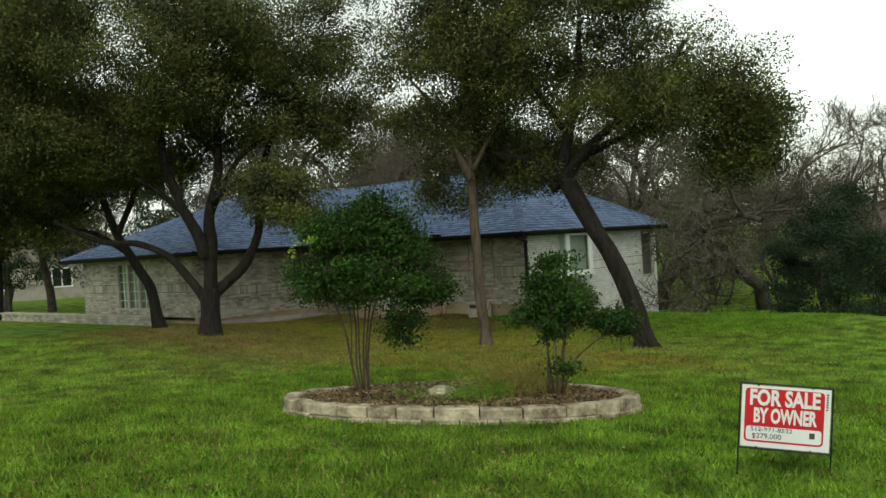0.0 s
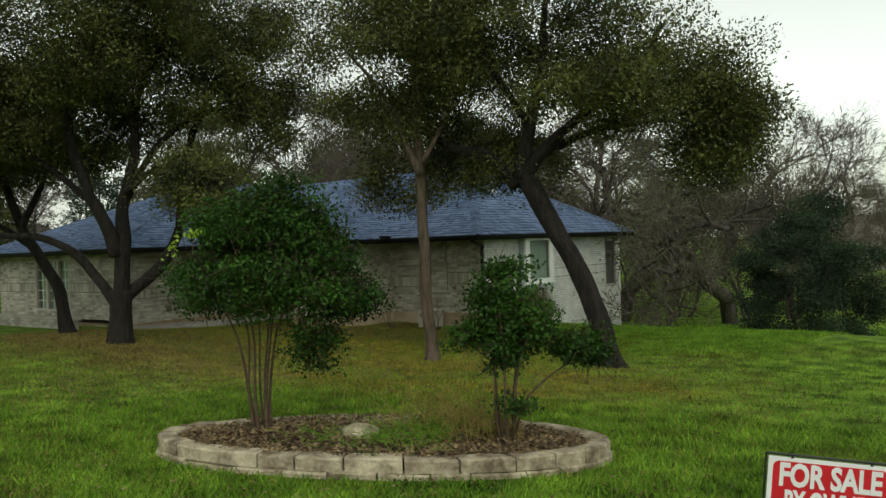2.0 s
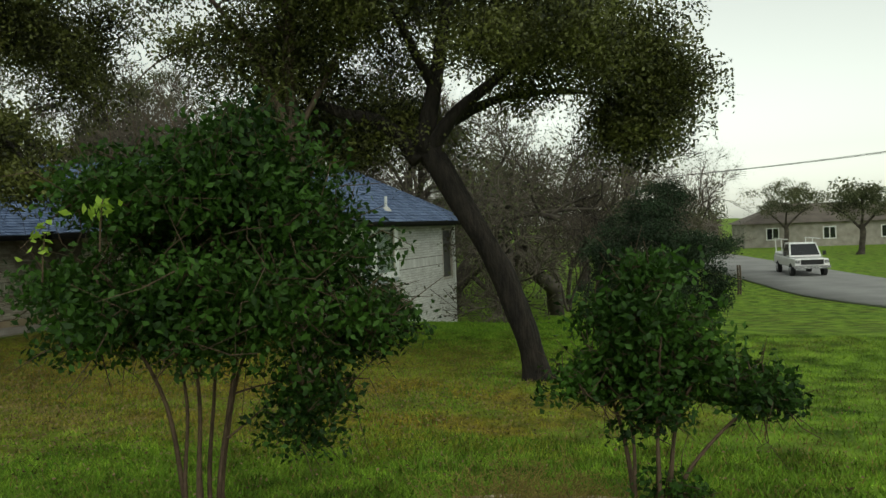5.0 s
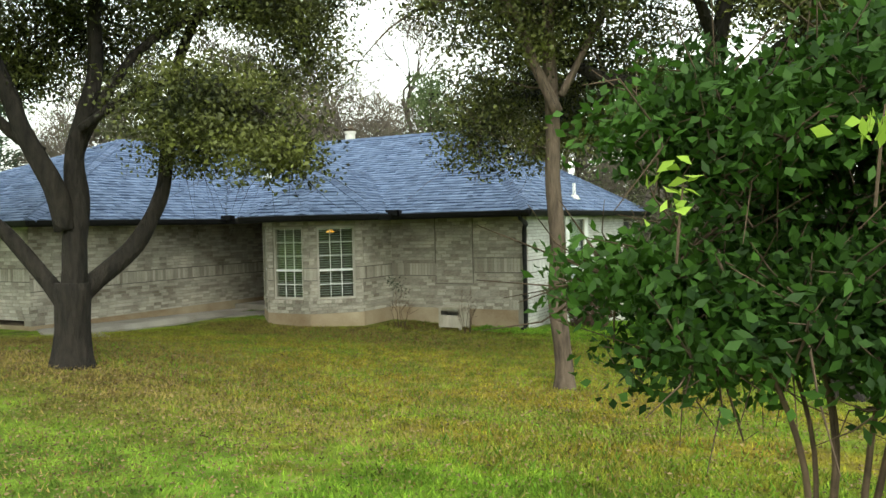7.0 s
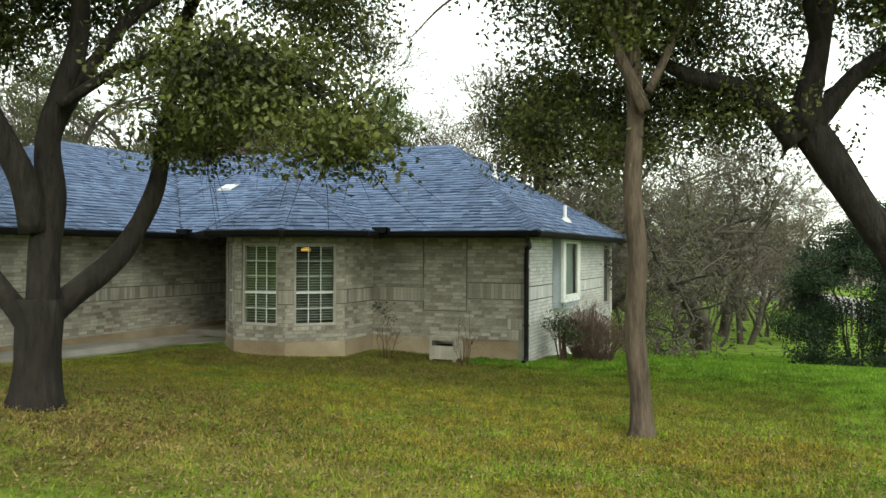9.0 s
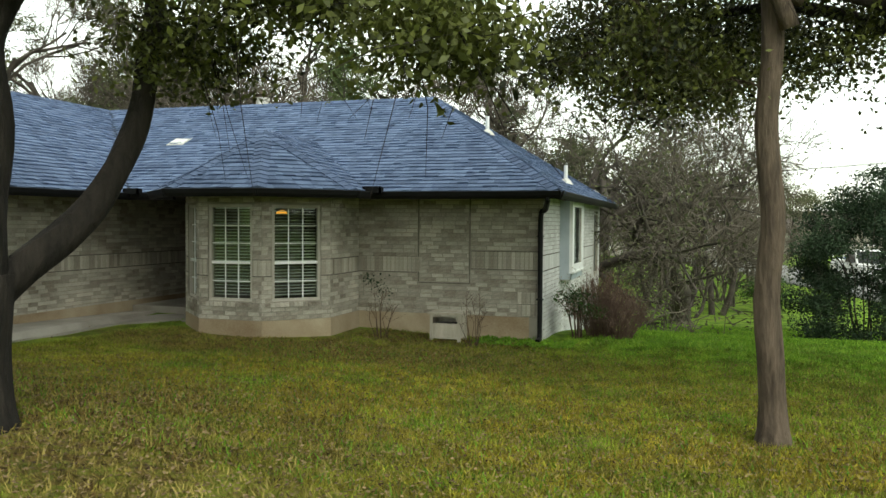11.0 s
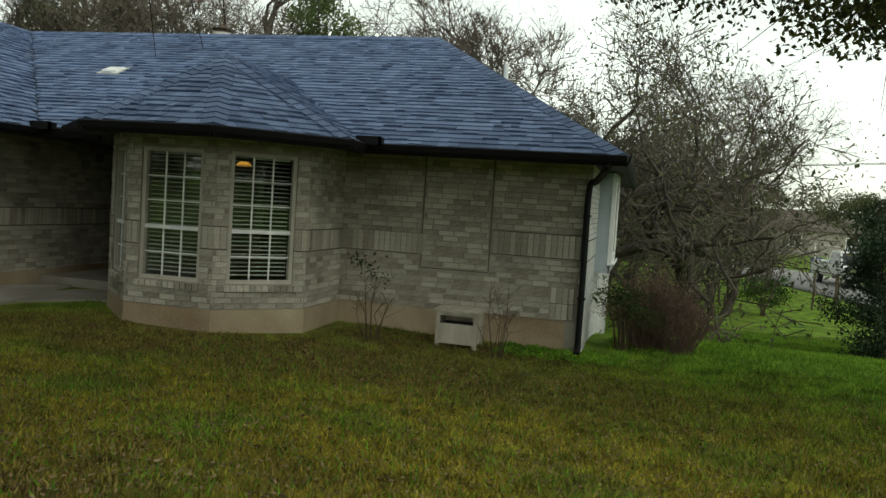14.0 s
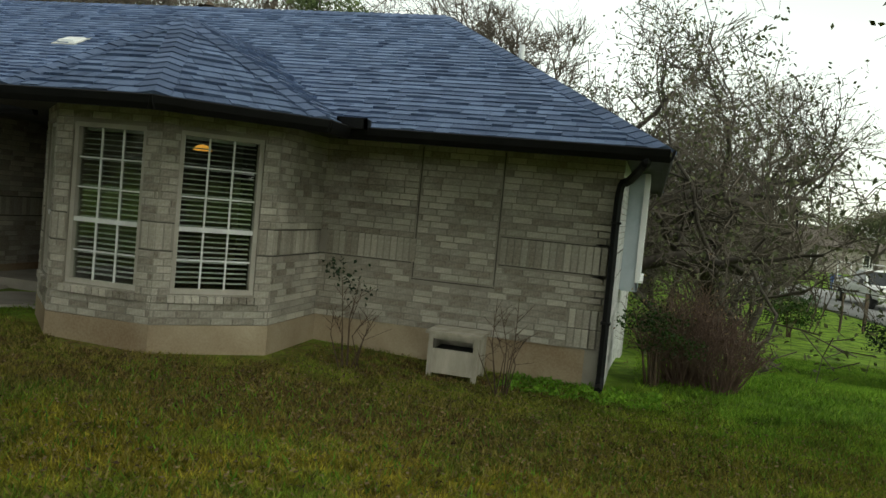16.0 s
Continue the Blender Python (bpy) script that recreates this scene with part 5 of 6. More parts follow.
# ---------------------------------------------------------------- bare winter trees of the woods
def bare_tree(seed, height, spread, stemsn=1, depth=5, twig_r=0.006, trunk_r=0.16, lean=0.15, gnarl=0.27, haze=3200, rise=0.15, label="leafless grey-brown tree in the woods", leafy=0):
    rng = random.Random(seed)
    wood = Shape()
    fine = Shape()
    tips = []

    def grow(p, d, length, r, level):
        steps = 3 if level < 5 else 1
        pts, cur, dd = [p], p, d.copy()
        for _ in range(steps):
            dd = (dd + Vector((rng.gauss(0, gnarl), rng.gauss(0, gnarl), rng.gauss(0.04, gnarl * 0.75)))).normalized()
            cur = cur + dd * length / steps
            pts.append(cur)
        re = max(twig_r, r * 0.68)
        target = wood if level < 4 else fine
        target.tube(pts, [r, r * 0.87, r * 0.74, re] if steps == 3 else [r, re], 7 if level == 0 else (5 if level < 3 else 3), False)
        if level >= depth:
            tips.append(tuple(cur))
            return
        kids = 3 if level in (1, 2) else (4 if level >= depth - 2 else 3)
        for i in range(kids):
            t = rng.uniform(0.45, 1.0) if level else rng.uniform(0.55, 1.0)
            k = min(steps - 1, int(t * steps))
            q = pts[k].lerp(pts[k + 1], t * steps - k)
            a = rng.uniform(0, 2 * math.pi)
            tilt = rng.uniform(0.35, 0.95)
            side = dd.orthogonal().normalized()
            side.rotate(Matrix.Rotation(a, 3, dd))
            nd = (dd * math.cos(tilt) + side * math.sin(tilt) * spread + Vector((0, 0, rise))).normalized()
            grow(q, nd, length * rng.uniform(0.55, 0.8), re * rng.uniform(0.6, 0.85), level + 1)

    for i in range(stemsn):
        a = 2 * math.pi * i / max(1, stemsn) + rng.uniform(-0.4, 0.4)
        d = Vector((math.cos(a) * (lean + 0.25 * (stemsn > 1)), math.sin(a) * (lean + 0.25 * (stemsn > 1)), 1)).normalized()
        grow(Vector((math.cos(a) * 0.12 * (stemsn > 1), math.sin(a) * 0.12 * (stemsn > 1), -0.3)), d, height * 0.36, trunk_r * (1 if stemsn == 1 else 0.6), 0)
    ob = base("bare_tree", label, "tree", "bare trees of the woods")
    part("trunk", wood, BARK_FAR, ob, smooth=True)
    tagged(part("twig_network", fine, TWIG, ob), kind="stuff")
    nr = np.random.default_rng(seed)
    tp = np.repeat(np.array(tips), max(1, haze // len(tips)), axis=0)
    tagged(part("twig_haze", leaf_mesh("twig_haze", tp + nr.normal(size=tp.shape) * 0.27, TWIG, 0.36, 0.012, nr, -0.35), TWIG, ob), kind="stuff")
    if leafy:
        at_ = np.repeat(np.array(tips)[nr.random(len(tips)) < 0.3], leafy, axis=0)
        part("crown", leaf_mesh("crown", at_ + nr.normal(size=at_.shape) * 0.3, FARLEAF, 0.1, 0.05, nr), FARLEAF, ob, "sparse olive winter leaves")
    return ob


# two gnarled old oaks close behind the house
for k, (x, y, h, turn) in enumerate(((-1.7, 11.6, 10.2, 20), (2.0, 13.6, 10.0, 140), (-14.2, 13.4, 9.0, 75))):
    oak = bare_tree(131 + k, h, 1.55, 1, 6, 0.009, 0.27, 0.25, 0.36, 1800, 0.12, "gnarled spreading oak with few winter leaves behind the house", 10)
    oak.matrix_basis = pose(x, y, gz(x, y), 0, 0, turn)
    oak.scale = (1.25, 1.25, 1.3)

bare_kinds = [bare_tree(31, 10.5, 1.0, 1, 5, 0.01, 0.2), bare_tree(32, 9.0, 1.2, 2, 5, 0.009, 0.19), bare_tree(33, 11.5, 0.95, 1, 6, 0.01, 0.24), bare_tree(34, 6.5, 1.1, 3, 5, 0.008, 0.13), bare_tree(35, 9.0, 1.3, 1, 5, 0.009, 0.17, 0.3)]
wrng = random.Random(77)
spots = []
# the nearer ones, at their places beside and behind the house
near_spots = [(-25.5, -2.2, 2, 0.9), (-22.5, -0.8, 1, 1.0), (-14.2, 13.2, 2, 1.1), (3.2, 17.5, 1, 1.1), (-5.5, 18.5, 2, 1.25), (2.2, 21.0, 0, 1.0), (-0.8, 15.6, 3, 0.95), (2.2, 15.2, 3, 0.9), (3.4, 24.0, 3, 1.0), (1.0, 19.5, 1, 0.95), (3.9, 21.5, 3, 0.75), (0.0, 27.0, 2, 1.1), (-7.5, 15.5, 0, 1.0), (-12.5, 16.5, 4, 1.0), (-16.5, 14.0, 1, 1.1), (2.9, 30.0, 0, 0.95), (5.3, 33.0, 1, 0.95), (4.6, 40.0, 0, 1.0), (5.6, 28.5, 3, 0.9), (-12.0, 12.2, 1, 1.25), (-17.5, 11.5, 4, 1.3), (-20.5, 9.5, 2, 1.2), (-23.5, 7.0, 1, 1.25), (-18.5, 16.0, 0, 1.3), (-13.5, 17.5, 2, 1.3), (-20.0, 3.0, 4, 1.1), (-9.5, 15.5, 4, 1.2), (-6.5, 13.5, 1, 1.1)]
for x, y, k, sc in near_spots:
    spots.append((x, y, k, sc))
tries = 0
while len(spots) < 88 and tries < 6000:
    tries += 1
    band = wrng.random()
    x, y = (wrng.uniform(-27, -5), wrng.uniform(13, 22)) if band < 0.4 else (wrng.uniform(-40, 9), wrng.uniform(20, 52))
    if x > min(0.3 + 0.12 * (y + 8.7), 7.5 - (y - 20) * 0.28):
        continue
    if any((x - a) ** 2 + (y - b) ** 2 < 4.5 for a, b, _, _ in spots):
        continue
    spots.append((x, y, wrng.randrange(5), wrng.uniform(0.95, 1.35)))
for i in range(16):
    spots.append((wrng.uniform(-60, -26), wrng.uniform(-14, 16), wrng.randrange(5), wrng.uniform(0.8, 1.1)))
for x, y, k, sc in spots:
    c = copy_thing(bare_kinds[k], pose(x, y, gz(x, y), 0, 0, wrng.uniform(0, 360)))
    c.scale = (sc, sc, sc)
for k, ob in enumerate(bare_kinds):
    x, y = (-24 - 4 * k, 20 + 3 * k)
    ob.matrix_basis = pose(x, y, gz(x, y))


# evergreens
def cedar(x, y, h, w, seed, mat=CEDAR, label="tall pale green cedar rising behind the roof", per=80):
    rs = np.random.default_rng(seed)
    blobs = [(rs.normal() * 0.1 * w, rs.normal() * 0.1 * w, h * (0.22 + 0.74 * i / 7), w * (0.55 - 0.4 * abs(i / 7 - 0.3)), w * (0.55 - 0.4 * abs(i / 7 - 0.3)), h * 0.1, 16) for i in range(8)]
    return tree("cedar_tree", label, (x, y, gz(x, y)), [([(0, 0, -0.3), (0, 0, 0), (0.1, 0, h * 0.5), (0, 0, h * 0.97)], 0.16, 0.02)], blobs, seed, BARK_FAR, mat, per=per, clump=0.4, leaf=(0.19, 0.062), sides=7, flare=1.0, lump=0, twigs=False, droop=-0.5)


cedar(-9.3, 12.6, 8.3, 3.4, 41)
cedar(-16.8, 12.6, 9.2, 5.5, 61, FARLEAF, "broad olive-green cedar in the woods")
cedar(-21.5, 7.5, 9.2, 5.5, 62, FARLEAF, "broad olive-green cedar in the woods")
cedar(-27.0, -3.5, 6.5, 6.0, 63, DARKLEAF, "dark bushy evergreen beyond the wing of the house")
cedar(-6.6, 26.0, 8.4, 3.4, 42)
cedar(-21.0, 22.0, 8.0, 4.0, 43, FARLEAF, "broad olive-green cedar in the woods")
cedar(-30.0, 16.0, 8.0, 4.5, 44, FARLEAF, "broad olive-green cedar in the woods")
cedar(0.2, 34.0, 6.0, 4.0, 45, FARLEAF, "broad olive-green cedar in the woods")
cedar(-15.5, 18.5, 7.0, 4.5, 48, FARLEAF, "broad olive-green cedar in the woods")
cedar(-3.0, 20.5, 6.5, 4.0, 49, FARLEAF, "broad olive-green cedar in the woods")
cedar(4.5, 38.0, 6.0, 4.5, 50, FARLEAF, "broad olive-green cedar in the woods")
cedar(-24.5, 12.0, 10.0, 6.0, 46, FARLEAF, "broad olive-green cedar in the woods")
cedar(-19.0, 13.0, 10.5, 6.0, 55, FARLEAF, "broad olive-green cedar in the woods")
cedar(-23.5, 2.6, 7.6, 6.5, 56, DARKLEAF, "dark bushy evergreen beyond the wing of the house")
cedar(-30.0, 5.5, 8.5, 7.0, 57, DARKLEAF, "dark bushy evergreen beyond the wing of the house")
cedar(-34.0, -2.0, 7.5, 4.5, 47, DARKLEAF, "dark evergreen at the far side of the street")


def clump_shrub(name, label, x, y, h, w, seed, mat, stemmat, n_clumps, per, leaf, clump, stem_n=6, category="shrub", low=0.25):
    pr = random.Random(seed)
    return tree(name, label, (x, y, gz(x, y) - 0.02), stems(pr, stem_n, w * 0.4, h * 0.85), [(0, 0, h * (0.5 + low / 2), w * 0.5, w * 0.5, h * (0.5 - low / 2), n_clumps)], seed, stemmat, mat, per=per, clump=clump, leaf=leaf, category=category, flare=1.0, lump=0, sides=6, droop=0.0)


def yaupon(x, y, sc, turn, seed):
    c, s = math.cos(turn), math.sin(turn)
    mass = ((0, 0, 2.6, 1.4, 1.4, 1.2, 75), (-1.1, 0.2, 1.7, 0.9, 0.9, 0.8, 34), (1.2, -0.3, 2.0, 1.0, 0.9, 1.0, 40), (0.3, 0.2, 3.8, 0.7, 0.7, 0.6, 18), (0.2, -0.9, 1.1, 1.0, 0.6, 0.5, 22), (-0.6, 0.5, 3.2, 0.7, 0.7, 0.6, 18), (1.7, 0.4, 1.2, 0.6, 0.6, 0.5, 14), (-1.6, -0.2, 2.6, 0.5, 0.5, 0.35, 9), (1.9, 0.2, 2.7, 0.45, 0.45, 0.3, 8), (0.9, 0.3, 4.2, 0.35, 0.35, 0.4, 7), (-0.9, -0.4, 0.7, 0.8, 0.6, 0.35, 14), (0.9, -0.5, 0.6, 0.7, 0.6, 0.3, 12))
    blobs = [((a * c - d * s) * sc, (a * s + d * c) * sc, (z - 0.3) * sc, p * sc, q * sc, r * sc, k) for a, d, z, p, q, r, k in mass]
    tree("yaupon_tree", "dark bushy many-stemmed evergreen beyond the lawn", (x, y, gz(x, y) - 0.02), [([(x_ * 4.5, y_ * 4.5, z_) for x_, y_, z_ in pts[:2]] + pts[2:], r0 * 1.3, r1) for pts, r0, r1 in stems(random.Random(seed), 11, 1.3, 3.0 * sc)], blobs, seed, BARK_FAR, DARKLEAF, per=230, clump=0.3, leaf=(0.075, 0.04), group="evergreens beyond the lawn", flare=1.0, lump=0, sides=6, droop=0.0)


yaupon(6.25, 7.0, 0.98, 0.3, 51)
clump_shrub("green_shrub", "small round green shrub before the street", 4.88, 19.0, 1.5, 1.9, 53, SHRUBLEAF, STEM, 36, 110, (0.075, 0.04), 0.24, 6)
clump_shrub("holly_shrub", "leafy green shrub against the side wall", 0.5, 0.6, 0.95, 0.8, 54, SHRUBLEAF, STEM, 20, 60, (0.045, 0.026), 0.15, 8)


def twig_shrub(x, y, h, w, n_, seed, label, mat=REDTWIG, r0=0.006):
    rng = random.Random(seed)
    ob = base("bare_shrub", label, "shrub", "leafless shrubs", at=(x, y, gz(x, y) - 0.02))
    s_ = Shape()
    for i in range(n_):
        a = rng.uniform(0, 6.283)
        k = w * 0.5 * math.sqrt(rng.random())
        d = Vector((math.cos(a) * k, math.sin(a) * k, h * rng.uniform(0.75, 1.05) * (1 - 0.6 * (2 * k / w) ** 2)))
        b0 = Vector((math.cos(a) * 0.22 * k + rng.gauss(0, 0.05) * w, math.sin(a) * 0.22 * k + rng.gauss(0, 0.05) * w, 0))
        mid = b0.lerp(d, 0.5) + Vector((rng.gauss(0, 0.05), rng.gauss(0, 0.05), 0.05))
        s_.tube([b0, mid, d], [r0, r0 * 0.7, r0 * 0.35], 4, False)
        for _ in range(5):
            p = mid.lerp(d, rng.uniform(0, 0.9))
            e = p + Vector((rng.gauss(0, 0.12), rng.gauss(0, 0.12), rng.uniform(0.03, 0.22))) * (h * 0.75)
            s_.tube([p, e], [r0 * 0.5, r0 * 0.25], 3, False)
    part("twig_network", s_, mat, ob)
    return ob


twig_shrub(1.25, 0.75, 0.95, 1.1, 130, 64, "rounded reddish-brown leafless shrub beside the wall")
tb = twig_shrub(0.85, 1.0, 1.25, 1.4, 240, 61, "rounded reddish-brown leafless shrub beside the wall")
prs = np.random.default_rng(9)
part("dry_leaves", leaf_mesh("dry_leaves", prs.normal(size=(900, 3)) * np.array([0.36, 0.36, 0.24]) + np.array([0, 0, 0.65]), LITTER, 0.035, 0.018, prs), LITTER, tb)
twig_shrub(-0.91, -1.0, 1.05, 0.55, 9, 62, "thin bare sapling before the front wall", STEM, 0.007)
sap = twig_shrub(-2.45, -1.1, 1.1, 0.6, 8, 63, "thin bare sapling with a few dark leaves by the wall", STEM, 0.008)
part("leaves", leaf_mesh("leaves", np.concatenate([prs.normal(size=(60, 3)) * 0.07 + np.array([-0.2, 0, 1.0]), prs.normal(size=(40, 3)) * 0.08 + np.array([0.05, 0, 0.85])]), DARKLEAF, 0.06, 0.03, prs), DARKLEAF, sap)

# low green weeds at the foot of the front wall and of the side shrubs
weeds = np.stack([prs.uniform(-1.0, 0.6, 900), prs.uniform(-0.75, -0.05, 900), np.zeros(900)], 1)
weeds[:, 2] = [gz(a, b) + 0.02 + 0.05 * abs(math.sin(9 * a)) * prs.random() for a, b in weeds[:, :2]]
tagged(part("weeds", leaf_mesh("weeds", weeds, GREENBLADE, 0.08, 0.03, prs, -0.6), GREENBLADE), "low green weeds along the foundation", "weeds", kind="stuff")


# ---------------------------------------------------------------- stone-edged bed
BEDC, BEDA, BEDB, BEDT = (7.45, -12.48), 1.95, 0.92, radians(30.6)


def bed_point(a, k=1.0, extra=0.0):
    x, y = (BEDA * k + extra) * math.cos(a), (BEDB * k + extra) * math.sin(a)
    return Vector((BEDC[0] + x * math.cos(BEDT) - y * math.sin(BEDT), BEDC[1] + x * math.sin(BEDT) + y * math.cos(BEDT), 0))


def garden_bed():
    ob = base("garden_bed", "raised oval bed edged with cream limestone blocks", "garden bed", at=(0, 0, 0))
    rng = random.Random(15)
    for course, (h0, h1, off) in enumerate(((-0.1, 0.045, 0.02), (0.05, 0.16, 0.0))):
        a = rng.uniform(0, 0.3)
        end = a + 2 * math.pi
        while a < end - 0.02:
            d = (bed_point(a + 0.01) - bed_point(a)).length / 0.01
            b = min(end, a + rng.uniform(0.26, 0.46) / d)
            if end - b < 0.12 / d:
                b = end
            s_ = Shape()
            gap = 0.008 / d
            n_ = 3
            top, bot = [], []
            up = rng.uniform(-0.008, 0.01)
            for i in range(n_ + 1):
                t = a + gap + (b - a - 2 * gap) * i / n_
                o, n1 = bed_point(t, 1.0, off + rng.uniform(-0.006, 0.008)), bed_point(t, 1.0, off - 0.16 + rng.uniform(-0.01, 0.01))
                g0 = gz(o.x, o.y)
                bot.append((o + Vector((0, 0, g0 + h0)), n1 + Vector((0, 0, g0 + h0))))
                hh = h1 + up + rng.uniform(-0.006, 0.006)
                ins = 0.012
                top.append((o.lerp(n1, ins / 0.16) + Vector((0, 0, g0 + hh)), n1.lerp(o, ins / 0.16) + Vector((0, 0, g0 + hh)), o + Vector((0, 0, g0 + hh - 0.014)), n1 + Vector((0, 0, g0 + hh - 0.014))))
            for i in range(n_ + 1):
                s_.v += [tuple(bot[i][0]), tuple(top[i][2]), tuple(top[i][0]), tuple(top[i][1]), tuple(top[i][3]), tuple(bot[i][1])]
            for i in range(n_):
                for j in range(6):
                    s_.f.append((i * 6 + j, (i + 1) * 6 + j, (i + 1) * 6 + (j + 1) % 6, i * 6 + (j + 1) % 6))
            s_.f += [tuple(range(5, -1, -1)), tuple(range(n_ * 6, n_ * 6 + 6))]
            part("stone", s_, BED_STONE, ob)
            a = b
    soil = Shape()
    rings, seg = 7, 40
    soil.v.append((BEDC[0], BEDC[1], gz(*BEDC) + 0.16))
    for r in range(1, rings + 1):
        for j in range(seg):
            p = bed_point(2 * math.pi * j / seg, 0.95 * r / rings)
            soil.v.append((p.x, p.y, gz(p.x, p.y) + 0.1 + 0.05 * (1 - (r / rings) ** 2) + 0.02 * noise.noise(p * 3)))
    soil.f = [(0, 1 + j, 1 + (j + 1) % seg) for j in range(seg)]
    for r in range(rings - 1):
        for j in range(seg):
            soil.f.append((1 + r * seg + j, 1 + (r + 1) * seg + j, 1 + (r + 1) * seg + (j + 1) % seg, 1 + r * seg + (j + 1) % seg))
    part("soil", soil, MULCH, ob, "brown leaf mulch", True)
    pts = []
    nr = np.random.default_rng(3)
    for _ in range(7000):
        p = bed_point(nr.uniform(0, 6.283), 0.93 * math.sqrt(nr.random()))
        pts.append((p.x, p.y, gz(p.x, p.y) + 0.12 + 0.045 * (1 - ((p - Vector((*BEDC, 0))).length / 1.95) ** 2) + nr.uniform(0, 0.03)))
    tagged(part("mulch_leaves", leaf_mesh("mulch_leaves", pts, LITTER, 0.045, 0.022, nr, 0, 0.7), LITTER, ob), kind="stuff")


garden_bed()


def tuft(name, label, a, k, n_, h, spread, mat, seed):
    rng = random.Random(seed)
    p = bed_point(a, k)
    ob = base(name, label, "weeds", "bed weeds", at=(p.x, p.y, gz(p.x, p.y) + 0.12))
    s_ = Shape()
    for _ in range(n_):
        q = Vector((rng.gauss(0, spread), rng.gauss(0, spread), 0))
        e = q + Vector((rng.gauss(0, 0.14), rng.gauss(0, 0.14), h * rng.uniform(0.4, 1.0)))
        m_ = q.lerp(e, 0.5) + Vector((rng.gauss(0, 0.02), rng.gauss(0, 0.02), 0.03))
        s_.tube([q, m_, e], [0.003, 0.0022, 0.001], 3, False)
        for _k in range(2):
            p2 = m_.lerp(e, rng.random())
            s_.tube([p2, p2 + Vector((rng.gauss(0, 0.06), rng.gauss(0, 0.06), rng.uniform(0, 0.06)))], [0.0018, 0.001], 3, False)
    part("stalks", s_, mat, ob)


tuft("dry_weeds", "dry brown weed stalks standing in the bed", 0.7, 0.35, 260, 0.42, 0.2, DRYGRASS, 1)
tuft("dry_weeds", "dry brown weed stalks standing in the bed", 0.3, 0.5, 160, 0.34, 0.16, DRYGRASS, 2)
tuft("green_weeds", "green strappy weeds in the bed", -1.2, 0.4, 110, 0.2, 0.2, GREENBLADE, 3)
tuft("green_weeds", "green strappy weeds in the bed", 0.1, 0.2, 120, 0.22, 0.2, GREENBLADE, 4)
tuft("green_weeds", "green strappy weeds in the bed", -2.2, 0.35, 50, 0.13, 0.18, GREENBLADE, 5)


def rock():
    p = bed_point(-2.2, 0.12)
    bm = bmesh.new()
    bmesh.ops.create_icosphere(bm, subdivisions=3, radius=0.13)
    for v in bm.verts:
        v.co = v.co * (1 + 0.35 * noise.noise(v.co * 9)) * 1.0
        v.co.z *= 0.6
        v.co.x *= 1.3
    me = bpy.data.meshes.new("rock")
    bm.to_mesh(me)
    bm.free()
    me.materials.append(BED_STONE)
    ob = new("rock", me)
    ob.location = (p.x, p.y, gz(p.x, p.y) + 0.18)
    tagged(ob, "pale rough limestone rock lying in the bed", "rock")


rock()


# ---------------------------------------------------------------- yard sign
def text_mesh(body, size, mat, width, bold=0.0):
    cu = bpy.data.curves.new("letters", "FONT")
    cu.body, cu.size, cu.align_x, cu.align_y, cu.offset, cu.extrude = body, size, "CENTER", "CENTER", bold, 0.0008
    cu.resolution_u = 3
    tmp = bpy.data.objects.new("letters", cu)
    scene.collection.objects.link(tmp)
    dg = bpy.context.evaluated_depsgraph_get()
    me = bpy.data.meshes.new_from_object(tmp.evaluated_get(dg))
    bpy.data.objects.remove(tmp)
    span = max(q.co.x for q in me.vertices) - min(q.co.x for q in me.vertices)
    for q in me.vertices:
        q.co.x *= width / span
    me.materials.clear()
    me.materials.append(mat)
    return me


